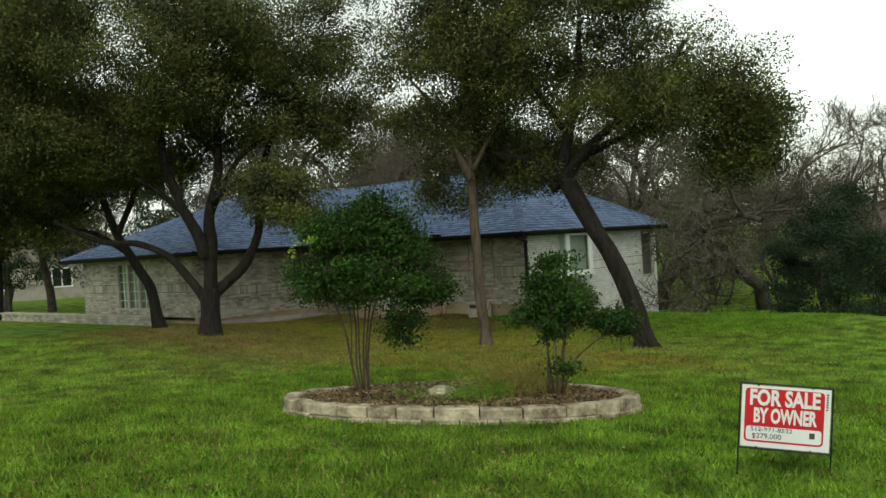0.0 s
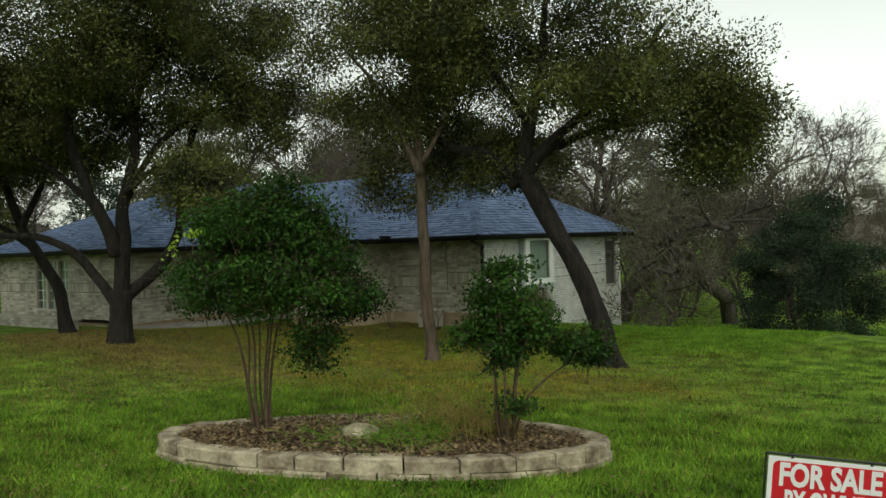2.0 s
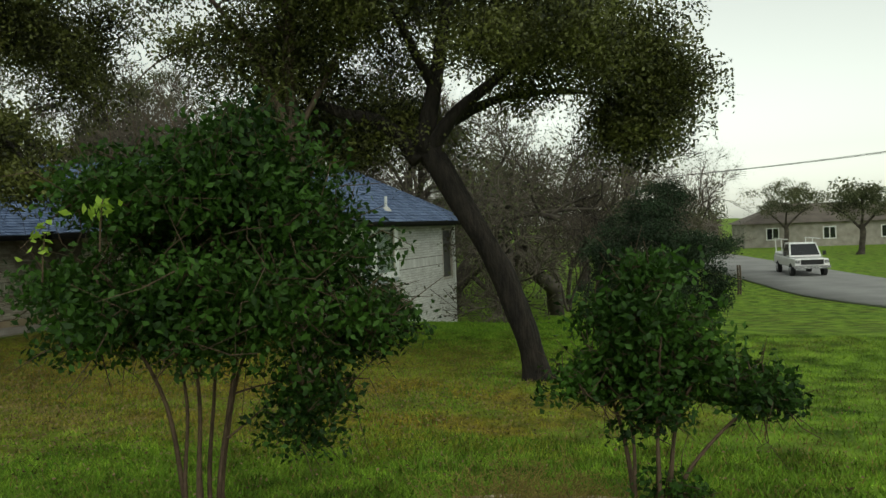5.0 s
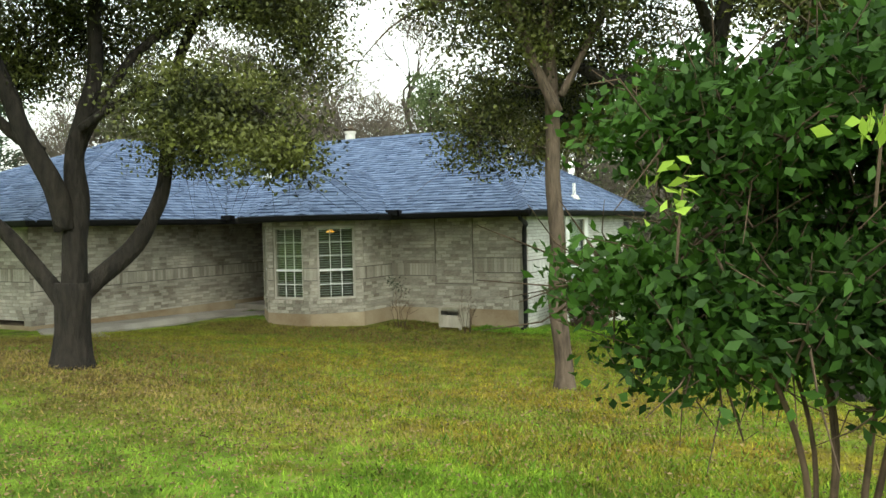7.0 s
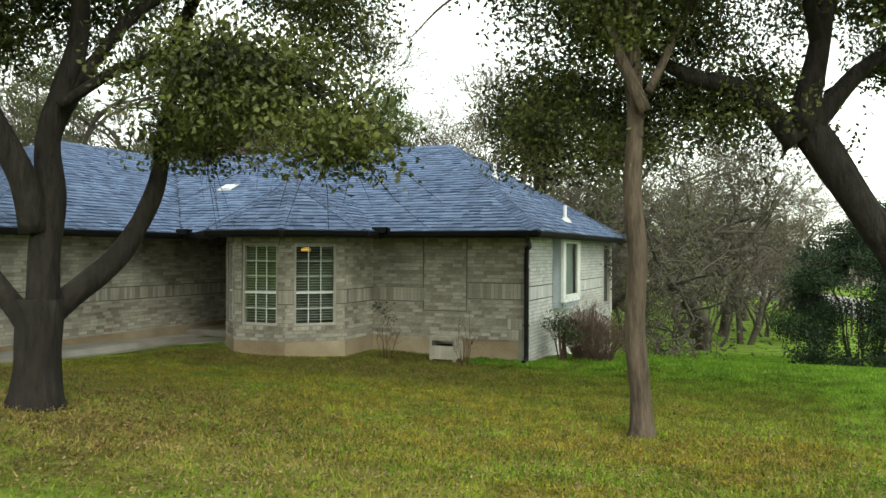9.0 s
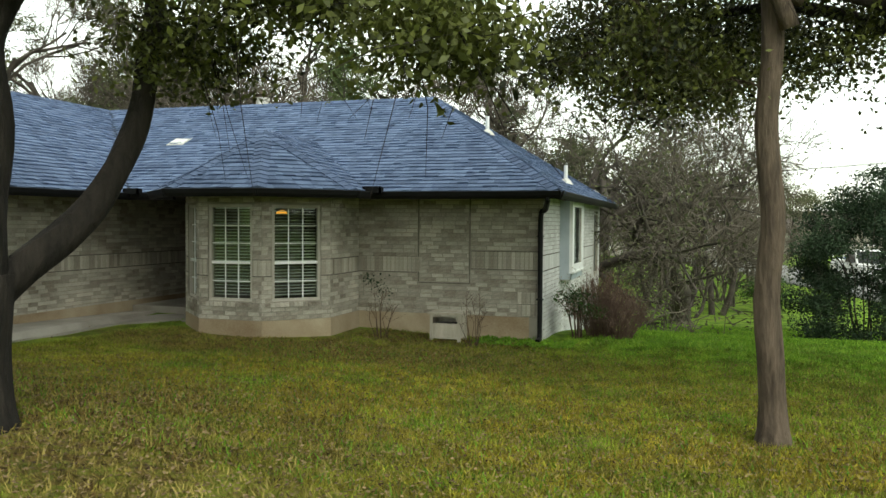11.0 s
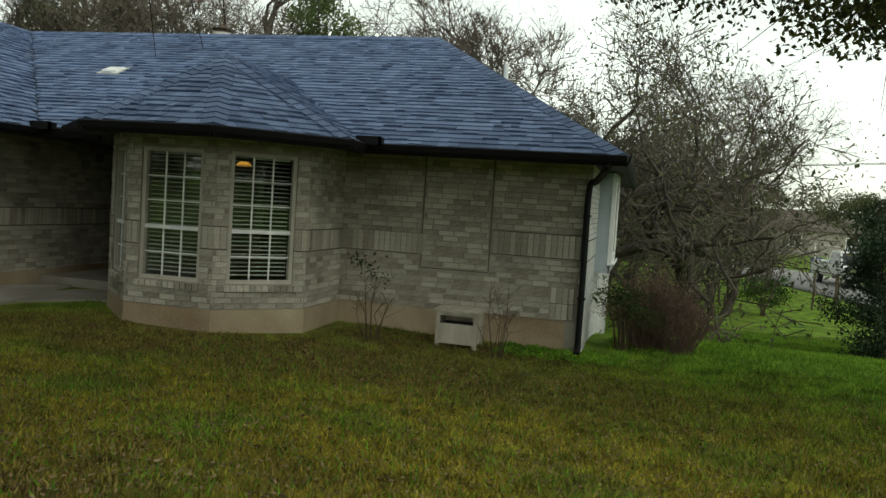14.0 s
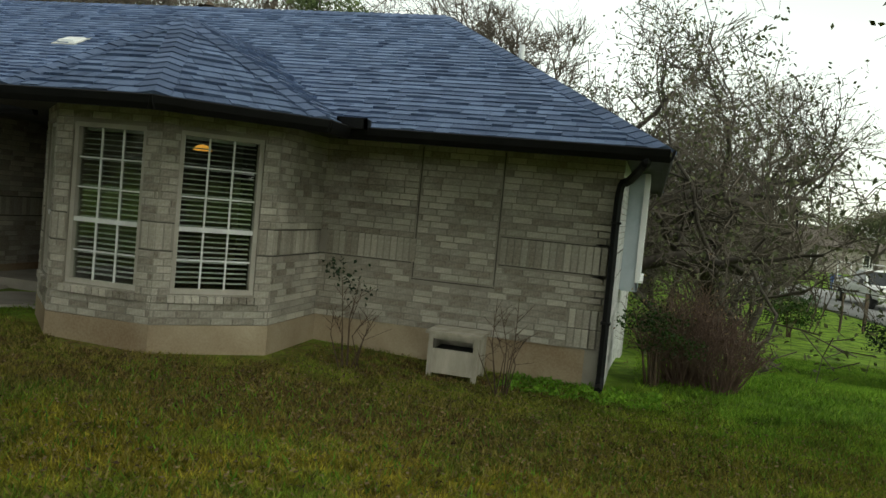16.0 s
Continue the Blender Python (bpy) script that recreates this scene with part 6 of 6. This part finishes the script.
def yard_sign():
    """A red and white board in a thin black steel frame on two stakes."""
    w, h = 0.575, 0.43
    tl, ang, tilt = Vector((11.03, -13.65, 1.2)), 27.0, 5.6
    ob = base("yard_sign", "red and white for-sale board in a black steel stake frame", "sign")
    ob.matrix_world = Matrix.Translation(tl) @ pose(0, 0, 0, 90, 0, ang) @ pose(0, 0, 0, 0, 0, -tilt)
    # the board lies in x (across) and y (up), facing z
    part("board", Shape().box((0, -h, -0.004), (w, 0, 0.0)), SIGNWHITE, ob)

    def rounded(x0, y0, x1, y1, r, z):
        s_ = Shape()
        ring = []
        for cx, cy, a0 in ((x1 - r, y1 - r, 0), (x0 + r, y1 - r, 90), (x0 + r, y0 + r, 180), (x1 - r, y0 + r, 270)):
            ring += [(cx + r * math.cos(radians(a0 + 90 * i / 5)), cy + r * math.sin(radians(a0 + 90 * i / 5))) for i in range(6)]
        return s_.prism(ring, z - 0.0006, z)

    part("red_field", rounded(0.022, -h + 0.035, w - 0.04, -0.02, 0.03, 0.001), SIGNRED, ob, "red printed field")
    part("white_box", rounded(0.034, -h + 0.048, w - 0.052, -0.285, 0.02, 0.002), SIGNWHITE, ob, "white writing box")
    for txt, y, size, sq, x in (("FOR SALE", -0.088, 0.15, 0.455, 0.278), ("BY OWNER", -0.212, 0.138, 0.41, 0.282)):
        t_ = part("lettering", text_mesh(txt, size, SIGNWHITE, sq, 0.0055), SIGNWHITE, ob, "bold white capitals")
        t_.location = (x, y, 0.0035)
    for txt, x, y, size in (("512-971-8532", 0.2, -0.305, 0.04), ("$279,000", 0.17, -0.352, 0.05)):
        t_ = part("handwriting", text_mesh(txt, size, INK, 0.27 if txt[0] == "5" else 0.19, 0.0), INK, ob, "black marker handwriting")
        t_.location = (x, y, 0.0036)
    part("printed_mark", Shape().box((w - 0.13, -h + 0.085, 0.002), (w - 0.095, -h + 0.125, 0.003)), SOFFIT, ob, "small grey printed square")
    for i in range(7):
        part("printed_mark", Shape().box((w - 0.03, -0.03 - i * 0.017, 0.0), (w - 0.016, -0.04 - i * 0.017, 0.0012)), INK, ob)
    for nm, a, b in (("frame_rail", (-0.012, 0.012, -0.004), (w + 0.012, 0.012, -0.004)), ("frame_rail", (-0.012, -h - 0.012, -0.004), (w + 0.012, -h - 0.012, -0.004))):
        part(nm, Shape().tube([a, b], [0.006, 0.006], 6), BLACKMETAL, ob)
    for x in (-0.012, w + 0.012):
        part("stake", Shape().tube([(x, 0.012, -0.004), (x + 0.004, -h - 0.4, -0.004)], [0.006, 0.006], 6), BLACKMETAL, ob)
    for x in (0.1, 0.45):
        for y in (0.004, -h - 0.004):
            part("clip", Shape().box((x, y - 0.008, -0.006), (x + 0.012, y + 0.01, 0.004)), BLACKMETAL, ob)


yard_sign()


# ---------------------------------------------------------------- street and distance
def pickup():
    """A white work pickup with a ladder rack."""
    x, y = 11.5, 36.5
    ob = base("pickup_truck", "white work pickup truck with a ladder rack on the street", "truck")
    ob.matrix_world = pose(x, y, gz(x, y) + 0.09, 0, 0, 190)
    # length along y, nose at +y
    body = Shape()
    body.hexa([(-0.95, -2.8, 0.55), (0.95, -2.8, 0.55), (0.95, 2.75, 0.55), (-0.95, 2.75, 0.55)], [(-0.93, -2.8, 1.12), (0.93, -2.8, 1.12), (0.9, 2.7, 1.05), (-0.9, 2.7, 1.05)])
    body.hexa([(-0.9, -2.78, 1.12), (0.9, -2.78, 1.12), (0.9, -0.6, 1.12), (-0.9, -0.6, 1.12)], [(-0.88, -2.75, 1.3), (0.88, -2.75, 1.3), (0.88, -0.6, 1.3), (-0.88, -0.6, 1.3)])
    b = part("body", body, CARWHITE, ob)
    bev = b.modifiers.new("soft", "BEVEL")
    bev.width, bev.segments = 0.06, 2
    cab = part("cab", Shape().hexa([(-0.88, -0.7, 1.1), (0.88, -0.7, 1.1), (0.88, 1.25, 1.1), (-0.88, 1.25, 1.1)], [(-0.74, -0.55, 1.9), (0.74, -0.55, 1.9), (0.74, 0.55, 1.9), (-0.74, 0.55, 1.9)]), CARWHITE, ob)
    part("windscreen", Shape().hexa([(-0.78, 1.14, 1.2), (0.78, 1.14, 1.2), (0.78, 1.19, 1.2), (-0.78, 1.19, 1.2)], [(-0.68, 0.63, 1.83), (0.68, 0.63, 1.83), (0.68, 0.68, 1.83), (-0.68, 0.68, 1.83)]), DARKGLASS, ob)
    for sx in (-1, 1):
        part("side_window", Shape().hexa([(sx * 0.88 - 0.015, -0.5, 1.2), (sx * 0.88 + 0.015, -0.5, 1.2), (sx * 0.88 + 0.015, 1.0, 1.2), (sx * 0.88 - 0.015, 1.0, 1.2)], [(sx * 0.76 - 0.015, -0.4, 1.82), (sx * 0.76 + 0.015, -0.4, 1.82), (sx * 0.76 + 0.015, 0.5, 1.82), (sx * 0.76 - 0.015, 0.5, 1.82)]), DARKGLASS, ob)
        part("headlight", Shape().box((sx * 0.78 - 0.12, 2.7, 0.8), (sx * 0.78 + 0.12, 2.77, 0.98)), CHROME, ob)
        part("mirror", Shape().box((sx * 1.08 - 0.08, 0.95, 1.18), (sx * 1.08 + 0.08, 1.05, 1.42)), BLACKMETAL, ob)
        part("rack_post", Shape().tube([(sx * 0.85, -2.5, 1.28), (sx * 0.9, -2.5, 2.12)], [0.03, 0.03], 6), WHITE, ob)
        part("rack_post", Shape().tube([(sx * 0.85, -0.8, 1.28), (sx * 0.9, -0.8, 2.12)], [0.03, 0.03], 6), WHITE, ob)
        part("rack_rail", Shape().tube([(sx * 0.9, -2.6, 2.12), (sx * 0.9, 0.9, 2.12)], [0.03, 0.03], 6), WHITE, ob)
        for wy in (-1.75, 1.75):
            wh = part("wheel", Shape().tube([(sx * 0.74, wy, 0.38), (sx * 0.76, wy, 0.38), (sx * 0.96, wy, 0.38), (sx * 0.98, wy, 0.38)], [0.33, 0.38, 0.38, 0.33], 20), RUBBER, ob)
            part("rim", Shape().tube([(sx * 0.97, wy, 0.38), (sx * 0.99, wy, 0.38)], [0.2, 0.17], 16), CHROME, wh)
    part("grille", Shape().box((-0.6, 2.72, 0.72), (0.6, 2.78, 1.0)), RUBBER, ob, "dark grille")
    part("bumper", Shape().box((-0.95, 2.7, 0.5), (0.95, 2.9, 0.68)), CHROME, ob)


pickup()


def bin_(x, y):
    ob = base("wheeled_bin", "blue plastic wheeled recycling bin at the street", "bin", at=(x, y, gz(x, y)))
    part("bin_body", Shape().hexa([(-0.24, -0.28, 0.05), (0.24, -0.28, 0.05), (0.24, 0.28, 0.05), (-0.24, 0.28, 0.05)], [(-0.32, -0.38, 1.0), (0.32, -0.38, 1.0), (0.32, 0.38, 1.0), (-0.32, 0.38, 1.0)]), BLUE, ob)
    part("lid", Shape().hexa([(-0.34, -0.4, 1.0), (0.34, -0.4, 1.0), (0.34, 0.42, 1.0), (-0.34, 0.42, 1.0)], [(-0.3, -0.34, 1.09), (0.3, -0.34, 1.09), (0.3, 0.36, 1.06), (-0.3, 0.36, 1.06)]), BLUE, ob)
    for sx in (-0.26, 0.26):
        part("wheel", Shape().tube([(sx - 0.03, 0.3, 0.1), (sx + 0.03, 0.3, 0.1)], [0.1, 0.1], 12), RUBBER, ob)


bin_(12.5, 50.0)


def post(x, y, h, name="fence_post", label="thin weathered post standing in the grass", cat="post", r=0.04):
    ob = base(name, label, cat, "posts", at=(x, y, gz(x, y) - 0.1))
    part("shaft", Shape().tube([(0, 0, 0), (0.02, 0, h * 0.5), (0, 0.02, h)], [r, r, r * 0.9], 7), BARK_SLIM, ob)


for x, y in ((7.2, 23.0), (8.2, 24.0), (8.3, 24.2)):
    post(x, y, 1.5, r=0.045)


def utility_pole(x, y, h):
    ob = base("utility_pole", "tall wooden utility pole beside the street", "utility pole", "utility poles", at=(x, y, gz(x, y) - 0.3))
    part("pole", Shape().tube([(0, 0, 0), (0, 0, h)], [0.14, 0.1], 8), BARK_SLIM, ob)
    part("crossarm", Shape().box((-1.0, -0.06, h - 0.7), (1.0, 0.06, h - 0.58)), BARK_SLIM, ob)
    for k in (-0.9, 0.0, 0.9):
        part("insulator", Shape().tube([(k, 0, h - 0.58), (k, 0, h - 0.42)], [0.04, 0.03], 6), METAL, ob)


utility_pole(27.0, 72.0, 10.5)
utility_pole(60.0, 66.0, 10.5)


def wire(a, b, sag):
    pts = [Vector(a).lerp(Vector(b), i / 16) - Vector((0, 0, sag * 4 * (i / 16) * (1 - i / 16))) for i in range(17)]
    tagged(part("power_line", Shape().tube(pts, [0.02] * 17, 4), BLACKMETAL), "thin black overhead power line", "wire", "power lines")


for k in (-0.9, 0.0, 0.9):
    zt = gz(27, 72) + 9.85
    wire((27 + k, 72, zt), (60 + k, 66, zt), 0.6)
    wire((27 + k, 72, zt), (-30 + k, 105, zt), 0.9)


def far_house(x, y, turn, w, d, wallmat, label, red=False):
    z = gz(x, y)
    ob = base("far_house", label, "house", "neighbouring houses")
    ob.matrix_world = pose(x, y, z, 0, 0, turn)
    part("wall", Shape().box((-w / 2, -d / 2, -0.5), (w / 2, d / 2, 2.7)), wallmat, ob)
    part("roof", Shape().add([(-w / 2 - 0.5, -d / 2 - 0.5, 2.7), (w / 2 + 0.5, -d / 2 - 0.5, 2.7), (w / 2 + 0.5, d / 2 + 0.5, 2.7), (-w / 2 - 0.5, d / 2 + 0.5, 2.7), (-w / 2 + d / 2, 0, 4.9), (w / 2 - d / 2, 0, 4.9)], [(0, 1, 5, 4), (1, 2, 5), (2, 3, 4, 5), (3, 0, 4), (3, 2, 1, 0)]), FARROOF, ob)
    if red:
        part("end_wall", Shape().box((w * 0.22, -d / 2 - 0.03, -0.5), (w / 2 + 0.03, d / 2 + 0.03, 2.69)), REDBRICK, ob, "red brick end")
    for i in range(3):
        u = -w / 2 + w * (i + 0.5) / 3
        wd = part("window", Shape().box((u - 0.7, -d / 2 - 0.04, 0.8), (u + 0.7, -d / 2 + 0.02, 2.2)), WHITE, ob)
        for k in (-1, 1):
            part("pane", Shape().box((u + k * 0.32 - 0.27, -d / 2 - 0.06, 0.9), (u + k * 0.32 + 0.27, -d / 2 - 0.041, 2.1)), DARKGLASS, wd)


far_house(-48.0, 9.0, 60, 13, 8, CONCRETE, "pale house with a red brick end far across the lawn", True)
far_house(16.0, 88.0, 10, 18, 9, CONCRETE, "low pale house far down the street")
far_house(-2.0, 66.0, 15, 14, 8, CONCRETE, "low pale house seen between the woods")


def far_woods():
    """A distant belt of trees: many small leaf clumps and trunks, with unseen trees added behind the camera."""
    rng = np.random.default_rng(70)
    pts, tr = [], Shape()
    for i in range(230):
        # from 150 on: unseen trees behind the camera that block low sky light
        a = rng.uniform(-100, 100) if i < 150 else rng.uniform(105, 255)
        dist = rng.uniform(95, 135) if i < 150 else rng.uniform(42, 60)
        x, y = dist * math.sin(radians(a)), dist * math.cos(radians(a)) - 10
        h = rng.uniform(5, 9) if i < 150 else rng.uniform(6, 9)
        g_ = gz(x, y)
        tr.tube([(x, y, g_ - 0.3), (x + rng.normal() * 0.3, y, g_ + h * 0.7)], [0.25, 0.08], 5, False)
        for _ in range(6):
            c = np.array([x, y, g_ + h * 0.5]) + rng.normal(size=3) * np.array([h * 0.2, h * 0.2, h * 0.16])
            pts.append(c + np.clip(rng.normal(size=(130, 3)), -1.6, 1.6) * h * 0.12)
    ob = tagged(new("far_trees"), "distant belt of olive and grey trees, with unseen ones added behind to block light", "trees", kind="stuff")
    part("far_crowns", leaf_mesh("far_crowns", np.concatenate(pts), FARLEAF, 0.46, 0.25, rng), FARLEAF, ob)
    part("far_trunks", tr, BARK_FAR, ob)


far_woods()

# trees across the street
for i, (x, y, sc) in enumerate(((24.0, 52.0, 1.0), (17.5, 62.0, 1.0), (33.0, 60.0, 1.2), (12.0, 78.0, 1.2), (29.0, 78.0, 1.2))):
    tree("street_oak", "spreading olive-green oak across the street", (x, y, gz(x, y)), [([(0, 0, -0.3), (0, 0, 0), (0.2, 0, 1.6), (0.1, 0, 2.6)], 0.3, 0.22), ([(0.1, 0, 2.2), (1.4, 0.2, 3.6), (2.6, 0.4, 4.4)], 0.14, 0.04), ([(0.1, 0, 2.2), (-1.2, 0.3, 3.6), (-2.5, 0.3, 4.5)], 0.14, 0.04), ([(0.1, 0, 2.3), (0.2, -0.3, 4.0), (0.1, -0.3, 5.2)], 0.14, 0.04)],
         [(0, 0, 4.6 * sc, 3.4 * sc, 3.4 * sc, 1.5 * sc, 70)], 90 + i, BARK_FAR, FARLEAF, per=140, clump=0.6, leaf=(0.18, 0.095), sides=7, group="street trees", twigs=False)


# ---------------------------------------------------------------- grass and fallen leaves
def grass():
    rng = np.random.default_rng(101)
    def field(n_, x0, x1, y0, y1, h):
        x, y = rng.uniform(x0, x1, n_), rng.uniform(y0, y1, n_)
        out = ~((x > -8.3) & (x < 0.02) & (y > -0.02)) & ~((x > -6.35) & (x < -3.05) & (y > -2.3 + np.abs(x + 4.7) * 0.55)) & ~((x < -6.6) & (y > -6.5))
        dx, dy = x - BEDC[0], y - BEDC[1]
        c, s = math.cos(BEDT), math.sin(BEDT)
        out &= ((dx * c + dy * s) / (BEDA + 0.05)) ** 2 + ((-dx * s + dy * c) / (BEDB + 0.05)) ** 2 > 1
        x, y = x[out], y[out]
        return x, y, np.full(len(x), h)
    def blades(name, sets, mat, label):
        x, y, h = (np.concatenate([q[i] for q in sets]) for i in range(3))
        n_ = len(x)
        z = np.array([gz(a, b) for a, b in zip(x, y)])
        ang = rng.uniform(0, 6.283, n_)
        h = h * rng.uniform(0.4, 1.3, n_)
        w = rng.uniform(0.004, 0.01, n_)
        lean = rng.normal(size=(n_, 2)) * h[:, None] * 0.6
        v = np.empty((n_, 3, 3))
        v[:, 0] = np.stack([x - np.cos(ang) * w, y - np.sin(ang) * w, z - 0.004], 1)
        v[:, 1] = np.stack([x + np.cos(ang) * w, y + np.sin(ang) * w, z - 0.004], 1)
        v[:, 2] = np.stack([x + lean[:, 0], y + lean[:, 1], z + h], 1)
        me = bpy.data.meshes.new(name)
        me.vertices.add(n_ * 3)
        me.vertices.foreach_set("co", v.reshape(-1))
        me.loops.add(n_ * 3)
        me.loops.foreach_set("vertex_index", np.arange(n_ * 3, dtype=np.int32))
        me.polygons.add(n_)
        me.polygons.foreach_set("loop_start", np.arange(0, n_ * 3, 3, dtype=np.int32))
        me.materials.append(mat)
        me.update(calc_edges=True)
        tagged(new(name, me), label, "grass", kind="stuff")

    blades("grass", [field(170000, -7, 13.5, -19, 0.3, 0.05), field(110000, 3, 13.5, -19, -9, 0.05), field(190000, -6.5, 5, -9, 0.0, 0.04), field(60000, 0.3, 8, -3, 12, 0.06)], BLADE, "short green and yellowing grass blades on the lawn")
    blades("dry_grass", [field(60000, -6, 5, -10, -1.2, 0.045), field(16000, -4, 10, -17, -7, 0.045)], DRYGRASS, "straw-coloured dry blades among the grass")
    blades("lush_grass", [field(30000, 3, 13.5, -19, -9, 0.065), field(16000, -4, 6, -9, -2, 0.06), field(40000, 0.8, 8, -2, 12, 0.07)], GREENBLADE, "fresh green blades among the lawn")

    def strew(n_, x0, y0, sx, sy):
        return np.stack([rng.normal(x0, sx, n_), rng.normal(y0, sy, n_)], 1)
    p = np.concatenate([strew(10000, -2.6, -8.8, 3.2, 1.9), strew(6500, 0.0, -5.0, 3.6, 2.5), strew(6500, 5.0, -6.8, 2.6, 2.4), strew(4200, 8.0, -15.0, 3.5, 2.5), strew(2600, -1.5, -1.9, 2.5, 0.8), strew(5000, 1.0, -10.0, 2.5, 1.8)])
    keep = ~((p[:, 1] > -0.05) & (p[:, 0] < 0.1)) & ~((p[:, 0] < -3.2) & (p[:, 1] > -2.1)) & (p[:, 0] > -8.5)
    p = p[keep]
    zz = np.array([gz(a, b) for a, b in p]) + rng.uniform(0.015, 0.045, len(p))
    tagged(part("fallen_leaves", leaf_mesh("fallen_leaves", np.column_stack([p, zz]), LITTER, 0.038, 0.019, rng, 0, 0.75), LITTER), "dry brown fallen oak leaves strewn on the grass", "leaves", kind="stuff")


grass()

# ---------------------------------------------------------------- bricks and shingles, piece by piece
def lay_bricks(job):
    ob, m, pieces, mat, singles = job
    rng = random.Random(5)
    pieces = sorted(pieces, key=lambda q: (q[2], q[0]))
    shared = {}
    rest = Shape()
    for i, (u0, u1, z0, z1) in enumerate(pieces):
        proud = rng.uniform(0.006, 0.011)
        if i < singles:
            key = (round(u1 - u0, 2), round(z1 - z0, 2), round(proud, 3))
            if key not in shared:
                w, h = key[0] - 0.004, key[1]
                shared[key] = Shape().hexa([(0, 0, 0), (w, 0, 0), (w - 0.003, key[2], 0.003), (0.003, key[2], 0.003)][::-1], [(0, 0, h), (w, 0, h), (w - 0.003, key[2], h - 0.003), (0.003, key[2], h - 0.003)][::-1]).mesh("brick", BRICK_ONE)
            b = part("brick", shared[key], BRICK_ONE, ob)
            b.matrix_basis = m @ Matrix.Translation((u0, 0, z0))
        else:
            rest.hexa([m @ Vector(q) for q in ((u0, 0, z0), (u1, 0, z0), (u1 - 0.003, proud, z0 + 0.003), (u0 + 0.003, proud, z0 + 0.003))][::-1], [m @ Vector(q) for q in ((u0, 0, z1), (u1, 0, z1), (u1 - 0.003, proud, z1 - 0.003), (u0 + 0.003, proud, z1 - 0.003))][::-1])
    if rest.v:
        tagged(part("brickwork", rest, mat, ob), kind="stuff")


for job in BRICK_JOBS:
    lay_bricks(job)
for ob, p, nrm, seed, singles in SHINGLE_JOBS:
    pieces = shingle_pieces(p, nrm, seed)
    rest = Shape()
    for i, (lo, hi) in enumerate(pieces):
        if i < singles:
            part("shingle", Shape().hexa(lo, hi), SHINGLE_ONE, ob)
        else:
            rest.hexa(lo, hi)
    if rest.v:
        tagged(part("shingle_courses", rest, SHINGLE, ob), kind="stuff")
